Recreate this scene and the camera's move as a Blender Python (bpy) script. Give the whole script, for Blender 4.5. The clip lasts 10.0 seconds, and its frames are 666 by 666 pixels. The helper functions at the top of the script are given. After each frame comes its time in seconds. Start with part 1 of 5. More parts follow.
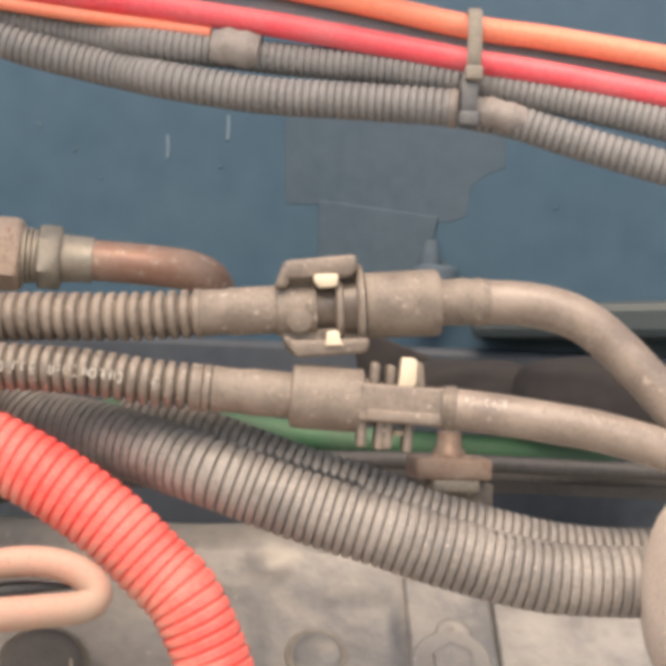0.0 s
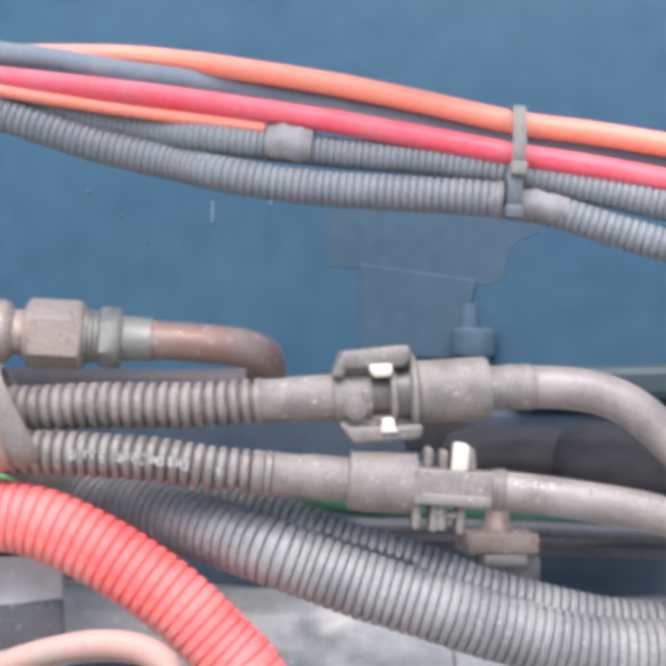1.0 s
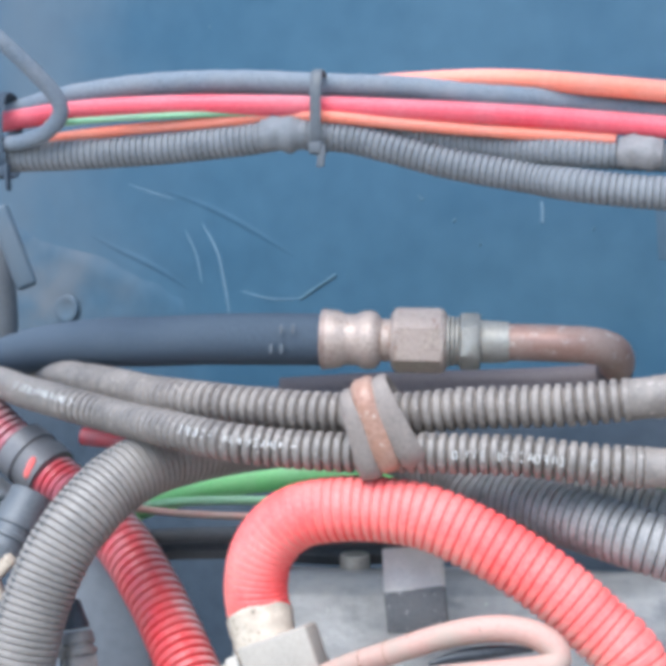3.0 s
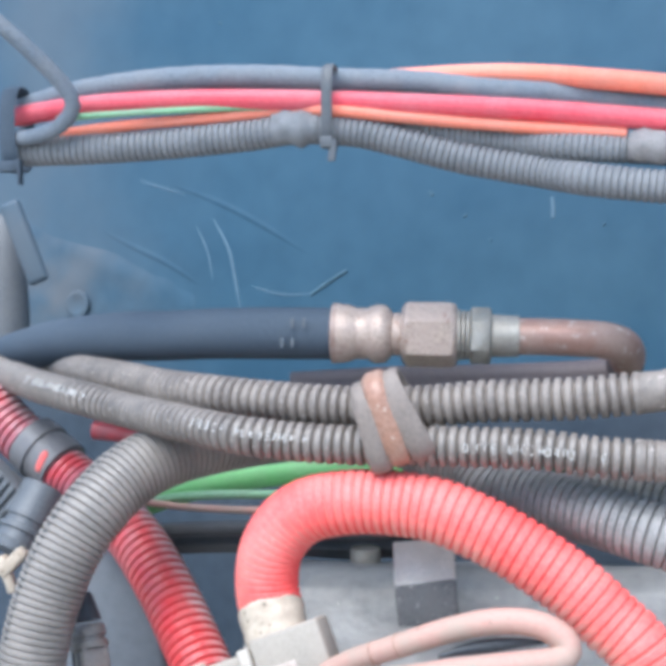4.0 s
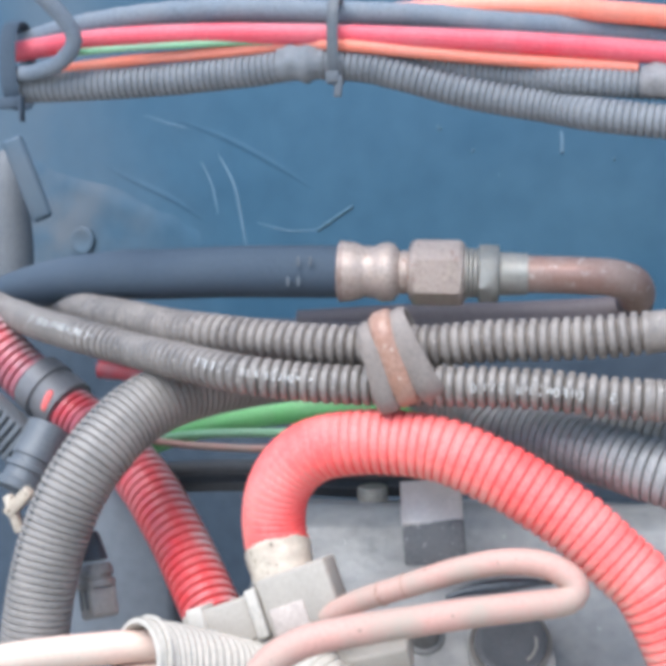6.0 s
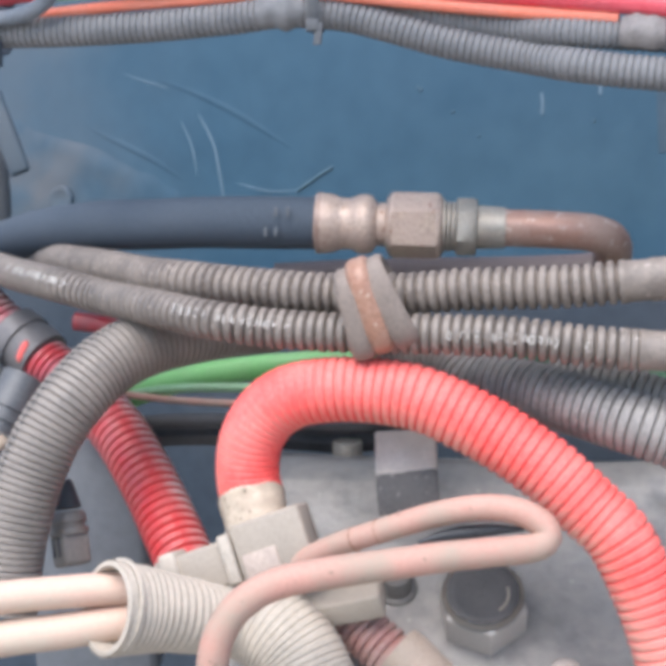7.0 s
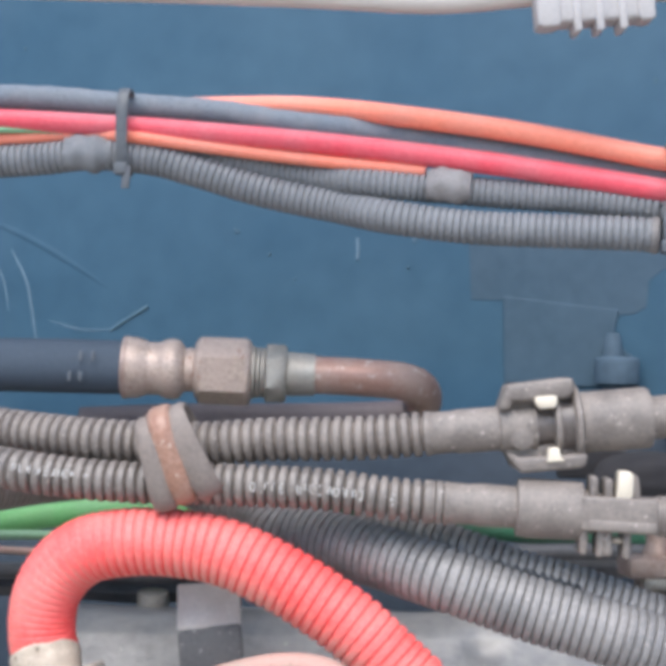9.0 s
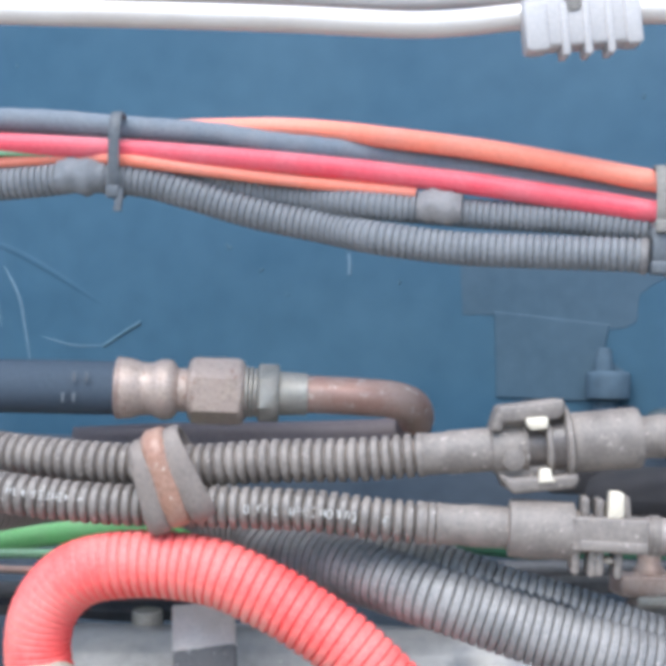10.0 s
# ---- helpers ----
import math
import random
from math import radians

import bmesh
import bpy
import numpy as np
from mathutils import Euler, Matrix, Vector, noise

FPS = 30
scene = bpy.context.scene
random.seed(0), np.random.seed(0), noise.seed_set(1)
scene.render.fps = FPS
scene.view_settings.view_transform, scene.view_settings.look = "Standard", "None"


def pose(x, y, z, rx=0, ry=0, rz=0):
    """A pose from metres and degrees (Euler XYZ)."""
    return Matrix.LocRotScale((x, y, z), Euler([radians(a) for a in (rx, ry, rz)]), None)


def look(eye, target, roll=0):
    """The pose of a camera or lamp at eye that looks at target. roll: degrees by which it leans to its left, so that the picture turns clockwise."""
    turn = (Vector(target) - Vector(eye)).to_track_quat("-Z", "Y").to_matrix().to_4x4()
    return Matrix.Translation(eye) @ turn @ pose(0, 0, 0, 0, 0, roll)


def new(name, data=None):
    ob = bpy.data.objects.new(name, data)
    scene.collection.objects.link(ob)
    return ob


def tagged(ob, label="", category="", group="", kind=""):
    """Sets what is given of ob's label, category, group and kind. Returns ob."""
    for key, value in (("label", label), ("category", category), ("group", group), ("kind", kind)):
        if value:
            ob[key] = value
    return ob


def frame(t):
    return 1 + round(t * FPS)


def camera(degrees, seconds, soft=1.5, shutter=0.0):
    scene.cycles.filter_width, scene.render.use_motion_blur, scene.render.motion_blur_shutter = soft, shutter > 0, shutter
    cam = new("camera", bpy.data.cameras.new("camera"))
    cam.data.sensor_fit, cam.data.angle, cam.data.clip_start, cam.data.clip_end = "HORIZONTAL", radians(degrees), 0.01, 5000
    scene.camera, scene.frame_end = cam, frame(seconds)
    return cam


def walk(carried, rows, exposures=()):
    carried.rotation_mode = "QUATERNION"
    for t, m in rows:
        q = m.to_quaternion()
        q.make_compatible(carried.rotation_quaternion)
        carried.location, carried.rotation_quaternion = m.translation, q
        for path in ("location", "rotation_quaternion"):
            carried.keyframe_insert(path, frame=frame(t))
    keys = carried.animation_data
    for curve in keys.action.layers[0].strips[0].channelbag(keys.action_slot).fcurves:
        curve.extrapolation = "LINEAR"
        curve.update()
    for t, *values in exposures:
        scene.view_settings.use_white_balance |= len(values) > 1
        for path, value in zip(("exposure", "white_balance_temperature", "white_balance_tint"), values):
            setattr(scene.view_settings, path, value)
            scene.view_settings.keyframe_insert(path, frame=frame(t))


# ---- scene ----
cam = camera(26.0, 10.0, soft=5.8, shutter=0.5)

PATH = [
    (0, look((0.03213, 0.03869, 1.16780), (0.07802, 0.49638, 1.17029), 2.297)),
    (0.5, look((0.02389, 0.02750, 1.17872), (0.07067, 0.48511, 1.18143), 2.448)),
    (0.7, look((0.02279, 0.02514, 1.18653), (0.06826, 0.48288, 1.18888), 2.127)),
    (1, look((0.01807, 0.01951, 1.19185), (0.05849, 0.47772, 1.19586), 1.700)),
    (1.2, look((0.01371, 0.01304, 1.19460), (0.04820, 0.47173, 1.19807), 1.465)),
    (1.5, look((0.00928, 0.00850, 1.19614), (0.02758, 0.46813, 1.19769), 0.909)),
    (1.8, look((0.00448, 0.00388, 1.19688), (0.00967, 0.46385, 1.19902), 0.290)),
    (2, look((0.00009, 0.00001, 1.20010), (0.00016, 0.46001, 1.20034), -0.008)),
    (2.3, look((-0.00546, -0.00468, 1.20227), (-0.01980, 0.45509, 1.20003), -0.431)),
    (2.5, look((-0.01188, -0.01136, 1.20214), (-0.03991, 0.44777, 1.19963), -0.603)),
    (2.8, look((-0.01356, -0.01401, 1.20136), (-0.05633, 0.44399, 1.19842), -0.577)),
    (3, look((-0.01358, -0.01373, 1.20093), (-0.05863, 0.44405, 1.19702), -0.749)),
    (4.5, look((-0.01411, -0.01555, 1.19902), (-0.06366, 0.44175, 1.19443), -0.583)),
    (5, look((-0.01383, -0.01472, 1.19970), (-0.06450, 0.44245, 1.19479), -0.531)),
    (5.5, look((-0.01257, -0.01253, 1.20023), (-0.06334, 0.44463, 1.19535), -0.582)),
    (5.7, look((-0.01352, -0.01045, 1.20176), (-0.06419, 0.44653, 1.18772), -0.811)),
    (6.8, look((-0.01483, -0.00973, 1.19760), (-0.06097, 0.44670, 1.16379), -0.289)),
    (7, look((-0.01295, -0.00983, 1.18832), (-0.05726, 0.44703, 1.15803), -0.051)),
    (7.3, look((-0.01014, -0.00933, 1.18893), (-0.05244, 0.44821, 1.16724), 0.060)),
    (7.5, look((-0.01083, -0.00604, 1.18880), (-0.04342, 0.45256, 1.17371), 0.504)),
    (7.8, look((-0.00376, 0.00130, 1.19258), (-0.01866, 0.46099, 1.18450), 0.510)),
    (8, look((-0.00120, 0.00218, 1.19554), (-0.00361, 0.46217, 1.19370), 0.762)),
    (8.2, look((-0.00041, 0.00246, 1.19439), (0.00436, 0.46236, 1.20257), 0.909)),
    (8.5, look((-0.00095, 0.00021, 1.19567), (0.00431, 0.46010, 1.20439), 0.755)),
    (9, look((-0.00383, -0.00014, 1.19453), (0.00421, 0.45965, 1.20581), 0.746)),
    (9.5, look((-0.00431, -0.00040, 1.19735), (0.00580, 0.45934, 1.20932), 0.563)),
    (10, look((-0.00390, -0.00325, 1.20136), (0.00657, 0.45648, 1.21296), 0.382)),
]

EXPOSURES = [(0.0, 0.86, 8900, 18), (0.5, 0.92, 7000, 13), (1.0, 1.06, 6200, 12), (1.5, 1.03, 6100, 12), (2.0, 1.06, 5900, 10), (2.4, 1.20, 5800, 8), (3.0, 1.11, 5800, 7),
             (5.7, 1.09, 5800, 7), (7.0, 0.90, 6400, 13), (8.0, 0.82, 6200, 12), (9.0, 0.82, 6200, 11), (10.0, 0.97, 5900, 8)]
walk(cam, PATH, EXPOSURES)

# ---- daylight ----
world = bpy.data.worlds.new("sky")
scene.world = world
world.use_nodes = True
wn = world.node_tree.nodes
sky = wn.new("ShaderNodeTexSky")
sky.sky_type = 'NISHITA'
sky.sun_disc = False
sky.sun_elevation = radians(57)
sky.sun_rotation = radians(200)
world.node_tree.links.new(sky.outputs[0], wn["Background"].inputs[0])
wn["Background"].inputs[1].default_value = 0.15
sun_data = bpy.data.lights.new("sun", "SUN")
sun_data.energy, sun_data.angle, sun_data.color = 2.7, radians(50), (1.0, 0.95, 0.88)
sun = new("sun", sun_data)
sun.matrix_world = look((-0.25, -0.40, 2.65), (0.0, 0.5, 1.2))


# ---- materials ----
def mat(name, base, rough=0.6, metal=0.0, dust=0.0, dust_col=(0.30, 0.25, 0.21), grain=900.0, bump=0.15, var=0.25,
        spec=0.5, patch=45.0, second=None, edge=0.15, specks=None, dirt_or_light=None, wave=0.0, caught=None):
    """A worn surface: base colour varied by fine and coarse noise, dust in patches, fine relief.
    dirt_or_light: (colour, axis, bare at, caked at, most) for dirt, or light and shade put into the colour, along one
    axis; wave: uneven coarse relief;
    caught: (colour, direction, bare at, caked at, most) for dust held by the faces turned to one direction."""
    m = bpy.data.materials.new(name)
    m.use_nodes = True
    nt = m.node_tree
    n, l = nt.nodes, nt.links
    b = n["Principled BSDF"]
    b.inputs["Metallic"].default_value = metal
    b.inputs["Specular IOR Level"].default_value = spec
    geo = n.new("ShaderNodeNewGeometry")
    coarse, fine = n.new("ShaderNodeTexNoise"), n.new("ShaderNodeTexNoise")
    for node, scale, detail in ((coarse, patch, 6.0), (fine, grain, 4.0)):
        l.new(geo.outputs["Position"], node.inputs["Vector"])
        node.inputs["Scale"].default_value, node.inputs["Detail"].default_value = scale, detail
    shade = n.new("ShaderNodeMapRange")
    shade.inputs["From Min"].default_value, shade.inputs["From Max"].default_value = 0.3, 0.7
    shade.inputs["To Min"].default_value, shade.inputs["To Max"].default_value = 1 - var, 1 + var
    l.new(fine.outputs["Fac"], shade.inputs["Value"])
    tint = n.new("ShaderNodeMix")
    tint.data_type, tint.blend_type = 'RGBA', 'MIX'
    tint.inputs[6].default_value = (*base, 1)
    tint.inputs[7].default_value = (*(second or [c * 0.75 for c in base]), 1)
    l.new(coarse.outputs["Fac"], tint.inputs[0])
    vary = n.new("ShaderNodeVectorMath")
    vary.operation = 'SCALE'
    l.new(tint.outputs[2], vary.inputs[0])
    l.new(shade.outputs[0], vary.inputs["Scale"])
    amount = n.new("ShaderNodeMapRange")
    amount.inputs["From Min"].default_value, amount.inputs["From Max"].default_value = 0.5 - edge, 0.5 + edge
    amount.inputs["To Min"].default_value = max(0.0, dust - 0.3)
    amount.inputs["To Max"].default_value = min(1.0, dust + 0.25)
    mixn = n.new("ShaderNodeMath")
    mixn.operation = 'MULTIPLY_ADD'
    l.new(fine.outputs["Fac"], mixn.inputs[0])
    mixn.inputs[1].default_value = 0.35
    half = n.new("ShaderNodeMath")
    half.operation = 'MULTIPLY'
    l.new(coarse.outputs["Fac"], half.inputs[0])
    half.inputs[1].default_value = 0.65
    l.new(half.outputs[0], mixn.inputs[2])
    l.new(mixn.outputs[0], amount.inputs["Value"])
    dusty = n.new("ShaderNodeMix")
    dusty.data_type = 'RGBA'
    l.new(amount.outputs[0], dusty.inputs[0])
    l.new(vary.outputs[0], dusty.inputs[6])
    dusty.inputs[7].default_value = (*dust_col, 1)
    colour = dusty.outputs[2]
    if specks:
        spot, gate, fleck = n.new("ShaderNodeTexNoise"), n.new("ShaderNodeMapRange"), n.new("ShaderNodeMix")
        l.new(geo.outputs["Position"], spot.inputs["Vector"])
        spot.inputs["Scale"].default_value, spot.inputs["Detail"].default_value = specks[0], 3.0
        gate.inputs["From Min"].default_value, gate.inputs["From Max"].default_value = specks[1], specks[1] + 0.05
        gate.inputs["To Max"].default_value = 0.85
        l.new(spot.outputs["Fac"], gate.inputs["Value"])
        fleck.data_type = 'RGBA'
        l.new(gate.outputs[0], fleck.inputs[0])
        l.new(colour, fleck.inputs[6])
        fleck.inputs[7].default_value = (*specks[2], 1)
        colour = fleck.outputs[2]
    if dirt_or_light:
        axis_col, axis, bare, caked, most = dirt_or_light
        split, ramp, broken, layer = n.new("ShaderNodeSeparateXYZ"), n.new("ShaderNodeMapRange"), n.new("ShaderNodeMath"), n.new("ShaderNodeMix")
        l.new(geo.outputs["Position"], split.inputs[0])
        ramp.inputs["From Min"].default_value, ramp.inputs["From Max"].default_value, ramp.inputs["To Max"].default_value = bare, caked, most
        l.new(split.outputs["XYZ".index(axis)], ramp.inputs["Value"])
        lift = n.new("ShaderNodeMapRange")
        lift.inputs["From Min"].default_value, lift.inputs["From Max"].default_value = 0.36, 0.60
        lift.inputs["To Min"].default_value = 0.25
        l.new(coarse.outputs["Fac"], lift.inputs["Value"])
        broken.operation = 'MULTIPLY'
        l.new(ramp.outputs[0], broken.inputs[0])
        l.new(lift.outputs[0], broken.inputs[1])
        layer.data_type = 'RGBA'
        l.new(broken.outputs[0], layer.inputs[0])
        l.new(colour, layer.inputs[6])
        layer.inputs[7].default_value = (*axis_col, 1)
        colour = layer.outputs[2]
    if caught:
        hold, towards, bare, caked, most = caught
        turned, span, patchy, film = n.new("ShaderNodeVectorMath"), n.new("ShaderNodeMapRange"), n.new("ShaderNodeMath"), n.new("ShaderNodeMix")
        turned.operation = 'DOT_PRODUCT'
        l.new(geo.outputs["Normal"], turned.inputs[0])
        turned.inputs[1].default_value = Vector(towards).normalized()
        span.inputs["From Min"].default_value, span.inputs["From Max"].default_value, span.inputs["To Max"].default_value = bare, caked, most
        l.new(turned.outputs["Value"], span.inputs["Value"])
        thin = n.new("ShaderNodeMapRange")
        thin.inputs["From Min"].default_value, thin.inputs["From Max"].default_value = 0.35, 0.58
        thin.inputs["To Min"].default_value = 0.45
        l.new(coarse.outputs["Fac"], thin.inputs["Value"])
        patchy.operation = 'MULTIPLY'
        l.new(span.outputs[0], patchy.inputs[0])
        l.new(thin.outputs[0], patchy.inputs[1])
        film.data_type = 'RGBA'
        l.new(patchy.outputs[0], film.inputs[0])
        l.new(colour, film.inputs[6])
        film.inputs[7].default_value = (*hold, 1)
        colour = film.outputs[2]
    l.new(colour, b.inputs["Base Color"])
    rg = n.new("ShaderNodeMapRange")
    rg.inputs["To Min"].default_value, rg.inputs["To Max"].default_value = rough, min(1.0, rough + 0.35)
    l.new(amount.outputs[0], rg.inputs["Value"])
    l.new(rg.outputs[0], b.inputs["Roughness"])
    bm_node = n.new("ShaderNodeBump")
    bm_node.inputs["Strength"].default_value, bm_node.inputs["Distance"].default_value = bump, 0.0004
    l.new(fine.outputs["Fac"], bm_node.inputs["Height"])
    if wave:
        swell = n.new("ShaderNodeBump")
        swell.inputs["Strength"].default_value, swell.inputs["Distance"].default_value = wave, 0.004
        l.new(coarse.outputs["Fac"], swell.inputs["Height"])
        l.new(swell.outputs[0], bm_node.inputs["Normal"])
    l.new(bm_node.outputs[0], b.inputs["Normal"])
    return m


# The blue is haze put into the colour of a near-black panel.
M_PANEL = mat("hazed_panel_paint", (0.028, 0.076, 0.122), 0.34, dust=0.24, dust_col=(0.058, 0.122, 0.174), grain=70, bump=0.03, patch=9, var=0.04, edge=0.18, spec=0.30, dirt_or_light=((0.115, 0.122, 0.132), "X", -0.150, -0.270, 0.5))
# Pale specks on hoses and conduits: dust, with small glints painted in.
M_HOSE = mat("dusty_hose_plastic", (0.122, 0.102, 0.090), 0.36, dust=0.60, dust_col=(0.250, 0.214, 0.186), patch=130, edge=0.09, var=0.20, specks=(520, 0.66, (0.44, 0.385, 0.345)), wave=0.12)
M_HOSE_LOW = mat("worn_hose_plastic", (0.112, 0.098, 0.088), 0.27, dust=0.55, dust_col=(0.248, 0.214, 0.188), patch=110, edge=0.12, var=0.16, specks=(520, 0.65, (0.46, 0.41, 0.37)))
M_CONDUIT = mat("black_conduit_plastic", (0.152, 0.147, 0.145), 0.35, dust=0.46, dust_col=(0.335, 0.312, 0.294), patch=60, spec=0.5, edge=0.10, var=0.18, specks=(500, 0.68, (0.46, 0.41, 0.37)))
M_CONDUIT_PALE = mat("pale_dusty_conduit_plastic", (0.150, 0.137, 0.124), 0.30, dust=0.55, dust_col=(0.285, 0.252, 0.222), patch=60, edge=0.12, var=0.12, specks=(500, 0.71, (0.42, 0.37, 0.33)))
# Blue-grey lift in conduit and tape colours stands for haze over the harness.
M_HARN = mat("harness_conduit_plastic", (0.150, 0.158, 0.168), 0.45, dust=0.6, dust_col=(0.232, 0.234, 0.240), var=0.14, patch=110, edge=0.12, specks=(480, 0.69, (0.36, 0.35, 0.345)))
M_TAPE = mat("grey_cloth_tape", (0.125, 0.165, 0.21), 0.7, dust=0.5, dust_col=(0.225, 0.232, 0.245), patch=80)
M_RED = mat("red_conduit_plastic", (0.88, 0.080, 0.076), 0.42, dust=0.40, dust_col=(0.78, 0.29, 0.255), var=0.06, second=(0.84, 0.065, 0.062), patch=34, spec=0.35, edge=0.12, dirt_or_light=((0.62, 0.37, 0.31), "Z", 1.110, 1.040, 0.55), caught=((0.58, 0.40, 0.315), (-0.62, -0.15, -0.77), 0.35, 0.95, 0.8))
# Purple towards the back is shade put into the red's colour.
M_RED_DARK = mat("dusty_red_conduit_plastic", (0.66, 0.052, 0.057), 0.30, dust=0.30, dust_col=(0.46, 0.185, 0.18), var=0.10, edge=0.10, patch=60, dirt_or_light=((0.25, 0.11, 0.14), "Y", 0.528, 0.566, 0.75), caught=((0.50, 0.42, 0.40), (0.80, 0.05, 0.60), 0.58, 0.96, 0.8))
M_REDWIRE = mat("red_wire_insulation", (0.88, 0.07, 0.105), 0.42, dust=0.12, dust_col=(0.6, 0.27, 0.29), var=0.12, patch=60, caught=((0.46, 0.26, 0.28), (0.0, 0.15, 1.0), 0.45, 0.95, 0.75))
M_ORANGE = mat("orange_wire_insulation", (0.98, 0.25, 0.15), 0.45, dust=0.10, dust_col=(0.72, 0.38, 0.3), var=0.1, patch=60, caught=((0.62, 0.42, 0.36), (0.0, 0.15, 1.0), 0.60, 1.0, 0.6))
M_GREEN = mat("green_wire_insulation", (0.2, 0.6, 0.18), 0.4, dust=0.2, dust_col=(0.34, 0.46, 0.28), var=0.1)
M_GREENPALE = mat("pale_green_wire_insulation", (0.24, 0.50, 0.26), 0.45, dust=0.25, dust_col=(0.3, 0.3, 0.27))
M_PINK = mat("dusty_pink_wire_insulation", (0.66, 0.27, 0.22), 0.45, dust=0.76, dust_col=(0.348, 0.276, 0.220), var=0.20, patch=64, edge=0.13, specks=(330, 0.69, (0.22, 0.15, 0.12)))
M_PALEPINK = mat("sun_bleached_pink_wire_insulation", (0.70, 0.36, 0.29), 0.42, dust=0.84, dust_col=(0.52, 0.445, 0.355), var=0.12, patch=40, edge=0.12, specks=(260, 0.71, (0.30, 0.24, 0.18)))
M_CREAM = mat("cream_tape", (0.58, 0.49, 0.385), 0.6, dust=0.36, dust_col=(0.34, 0.27, 0.205), patch=190, var=0.2, edge=0.1, specks=(300, 0.64, (0.12, 0.09, 0.06)), wave=0.25)
M_BLOCK = mat("dusty_grey_connector_plastic", (0.30, 0.265, 0.22), 0.5, dust=0.52, dust_col=(0.395, 0.345, 0.288), patch=60, edge=0.14, var=0.10)
M_BOOT = mat("dusty_grey_boot_rubber", (0.36, 0.325, 0.275), 0.55, dust=0.58, dust_col=(0.51, 0.455, 0.385), edge=0.12, patch=90, var=0.16)
# Black rubber, lifted to blue to take in the same haze.
M_RUBBER = mat("black_hose_rubber", (0.060, 0.080, 0.106), 0.7, dust=0.3, dust_col=(0.105, 0.125, 0.150), spec=0.2, edge=0.2, var=0.08, patch=30)
M_STEEL = mat("dusty_zinc_steel", (0.53, 0.45, 0.375), 0.36, metal=0.3, dust=0.48, dust_col=(0.48, 0.385, 0.325), var=0.30, patch=150, second=(0.30, 0.165, 0.125), edge=0.07, specks=(300, 0.65, (0.29, 0.155, 0.11)))
M_GREY_STEEL = mat("grey_zinc_steel", (0.36, 0.34, 0.3), 0.40, metal=0.4, dust=0.40, dust_col=(0.37, 0.32, 0.265), patch=120)
M_COPPER = mat("copper_tube", (0.35, 0.190, 0.145), 0.34, metal=0.3, dust=0.44, dust_col=(0.40, 0.295, 0.245), patch=95, var=0.16, edge=0.06, specks=(260, 0.63, (0.56, 0.46, 0.39)))
M_RUST = mat("dusty_rusty_clamp_steel", (0.30, 0.195, 0.155), 0.34, metal=0.25, dust=0.52, dust_col=(0.42, 0.335, 0.29), patch=130, edge=0.1, var=0.18, specks=(300, 0.66, (0.66, 0.56, 0.48)))
M_STRAP = mat("rust_brown_strap_rubber", (0.31, 0.158, 0.105), 0.34, dust=0.36, dust_col=(0.39, 0.265, 0.205), patch=130, var=0.20, edge=0.1, specks=(320, 0.70, (0.52, 0.42, 0.35)))
M_STRAPEDGE = mat("dusty_brown_strap_rubber", (0.165, 0.135, 0.115), 0.5, dust=0.45, dust_col=(0.27, 0.222, 0.192), patch=120, edge=0.12, var=0.14)
M_TIE = mat("grey_cable_tie_nylon", (0.16, 0.15, 0.14), 0.5, dust=0.5, dust_col=(0.30, 0.27, 0.23))
# Black nylon with a bluish lift for the haze.
M_BLACKTIE = mat("black_cable_tie_nylon", (0.090, 0.100, 0.112), 0.42, dust=0.3, dust_col=(0.18, 0.185, 0.19), var=0.14)
M_CLIPWHITE = mat("ivory_latch_plastic", (0.78, 0.70, 0.56), 0.4, dust=0.1, dust_col=(0.5, 0.4, 0.3), var=0.08)
# Paler towards the right: reflections of the glossy paint put into the colour.
M_HEAD = mat("grey_painted_casting", (0.250, 0.247, 0.243), 0.27, metal=0.18, dust=0.40, dust_col=(0.335, 0.318, 0.298), grain=220, bump=0.10, patch=55, var=0.12, spec=0.7, edge=0.12, specks=(240, 0.71, (0.52, 0.49, 0.45)), wave=0.3, dirt_or_light=((0.55, 0.53, 0.50), "X", 0.040, 0.120, 0.5))
M_DARKMETAL = mat("dark_painted_steel", (0.035, 0.04, 0.045), 0.5, dust=0.2, dust_col=(0.14, 0.13, 0.13))
M_DULL = mat("dull_dusty_casting", (0.028, 0.076, 0.122), 0.36, dust=0.24, dust_col=(0.058, 0.122, 0.174), grain=150, bump=0.1, patch=24, var=0.05, edge=0.18, spec=0.3, dirt_or_light=((0.120, 0.122, 0.128), "X", -0.165, -0.260, 0.8))
M_BROWNDULL = mat("dull_brown_casting", (0.030, 0.028, 0.030), 0.7, dust=0.40, dust_col=(0.062, 0.056, 0.054), grain=150, bump=0.1, patch=22, var=0.08, spec=0.3)
M_NYLON = mat("dusty_nylon_pipe", (0.190, 0.156, 0.138), 0.22, dust=0.48, dust_col=(0.305, 0.256, 0.224), patch=85, spec=0.7, edge=0.09, var=0.14, specks=(300, 0.67, (0.40, 0.345, 0.305)), wave=0.22)
M_ALU = mat("bright_aluminium_pipe", (0.74, 0.69, 0.64), 0.30, metal=0.35, dust=0.25, dust_col=(0.56, 0.49, 0.44), var=0.06)
M_CLIPGREY = mat("grey_pipe_clip_plastic", (0.45, 0.425, 0.415), 0.5, dust=0.3, dust_col=(0.50, 0.47, 0.45), var=0.08, patch=90)
M_PRINT = mat("white_print", (0.66, 0.64, 0.60), 0.6, dust=0.25, dust_col=(0.36, 0.32, 0.29), patch=200)
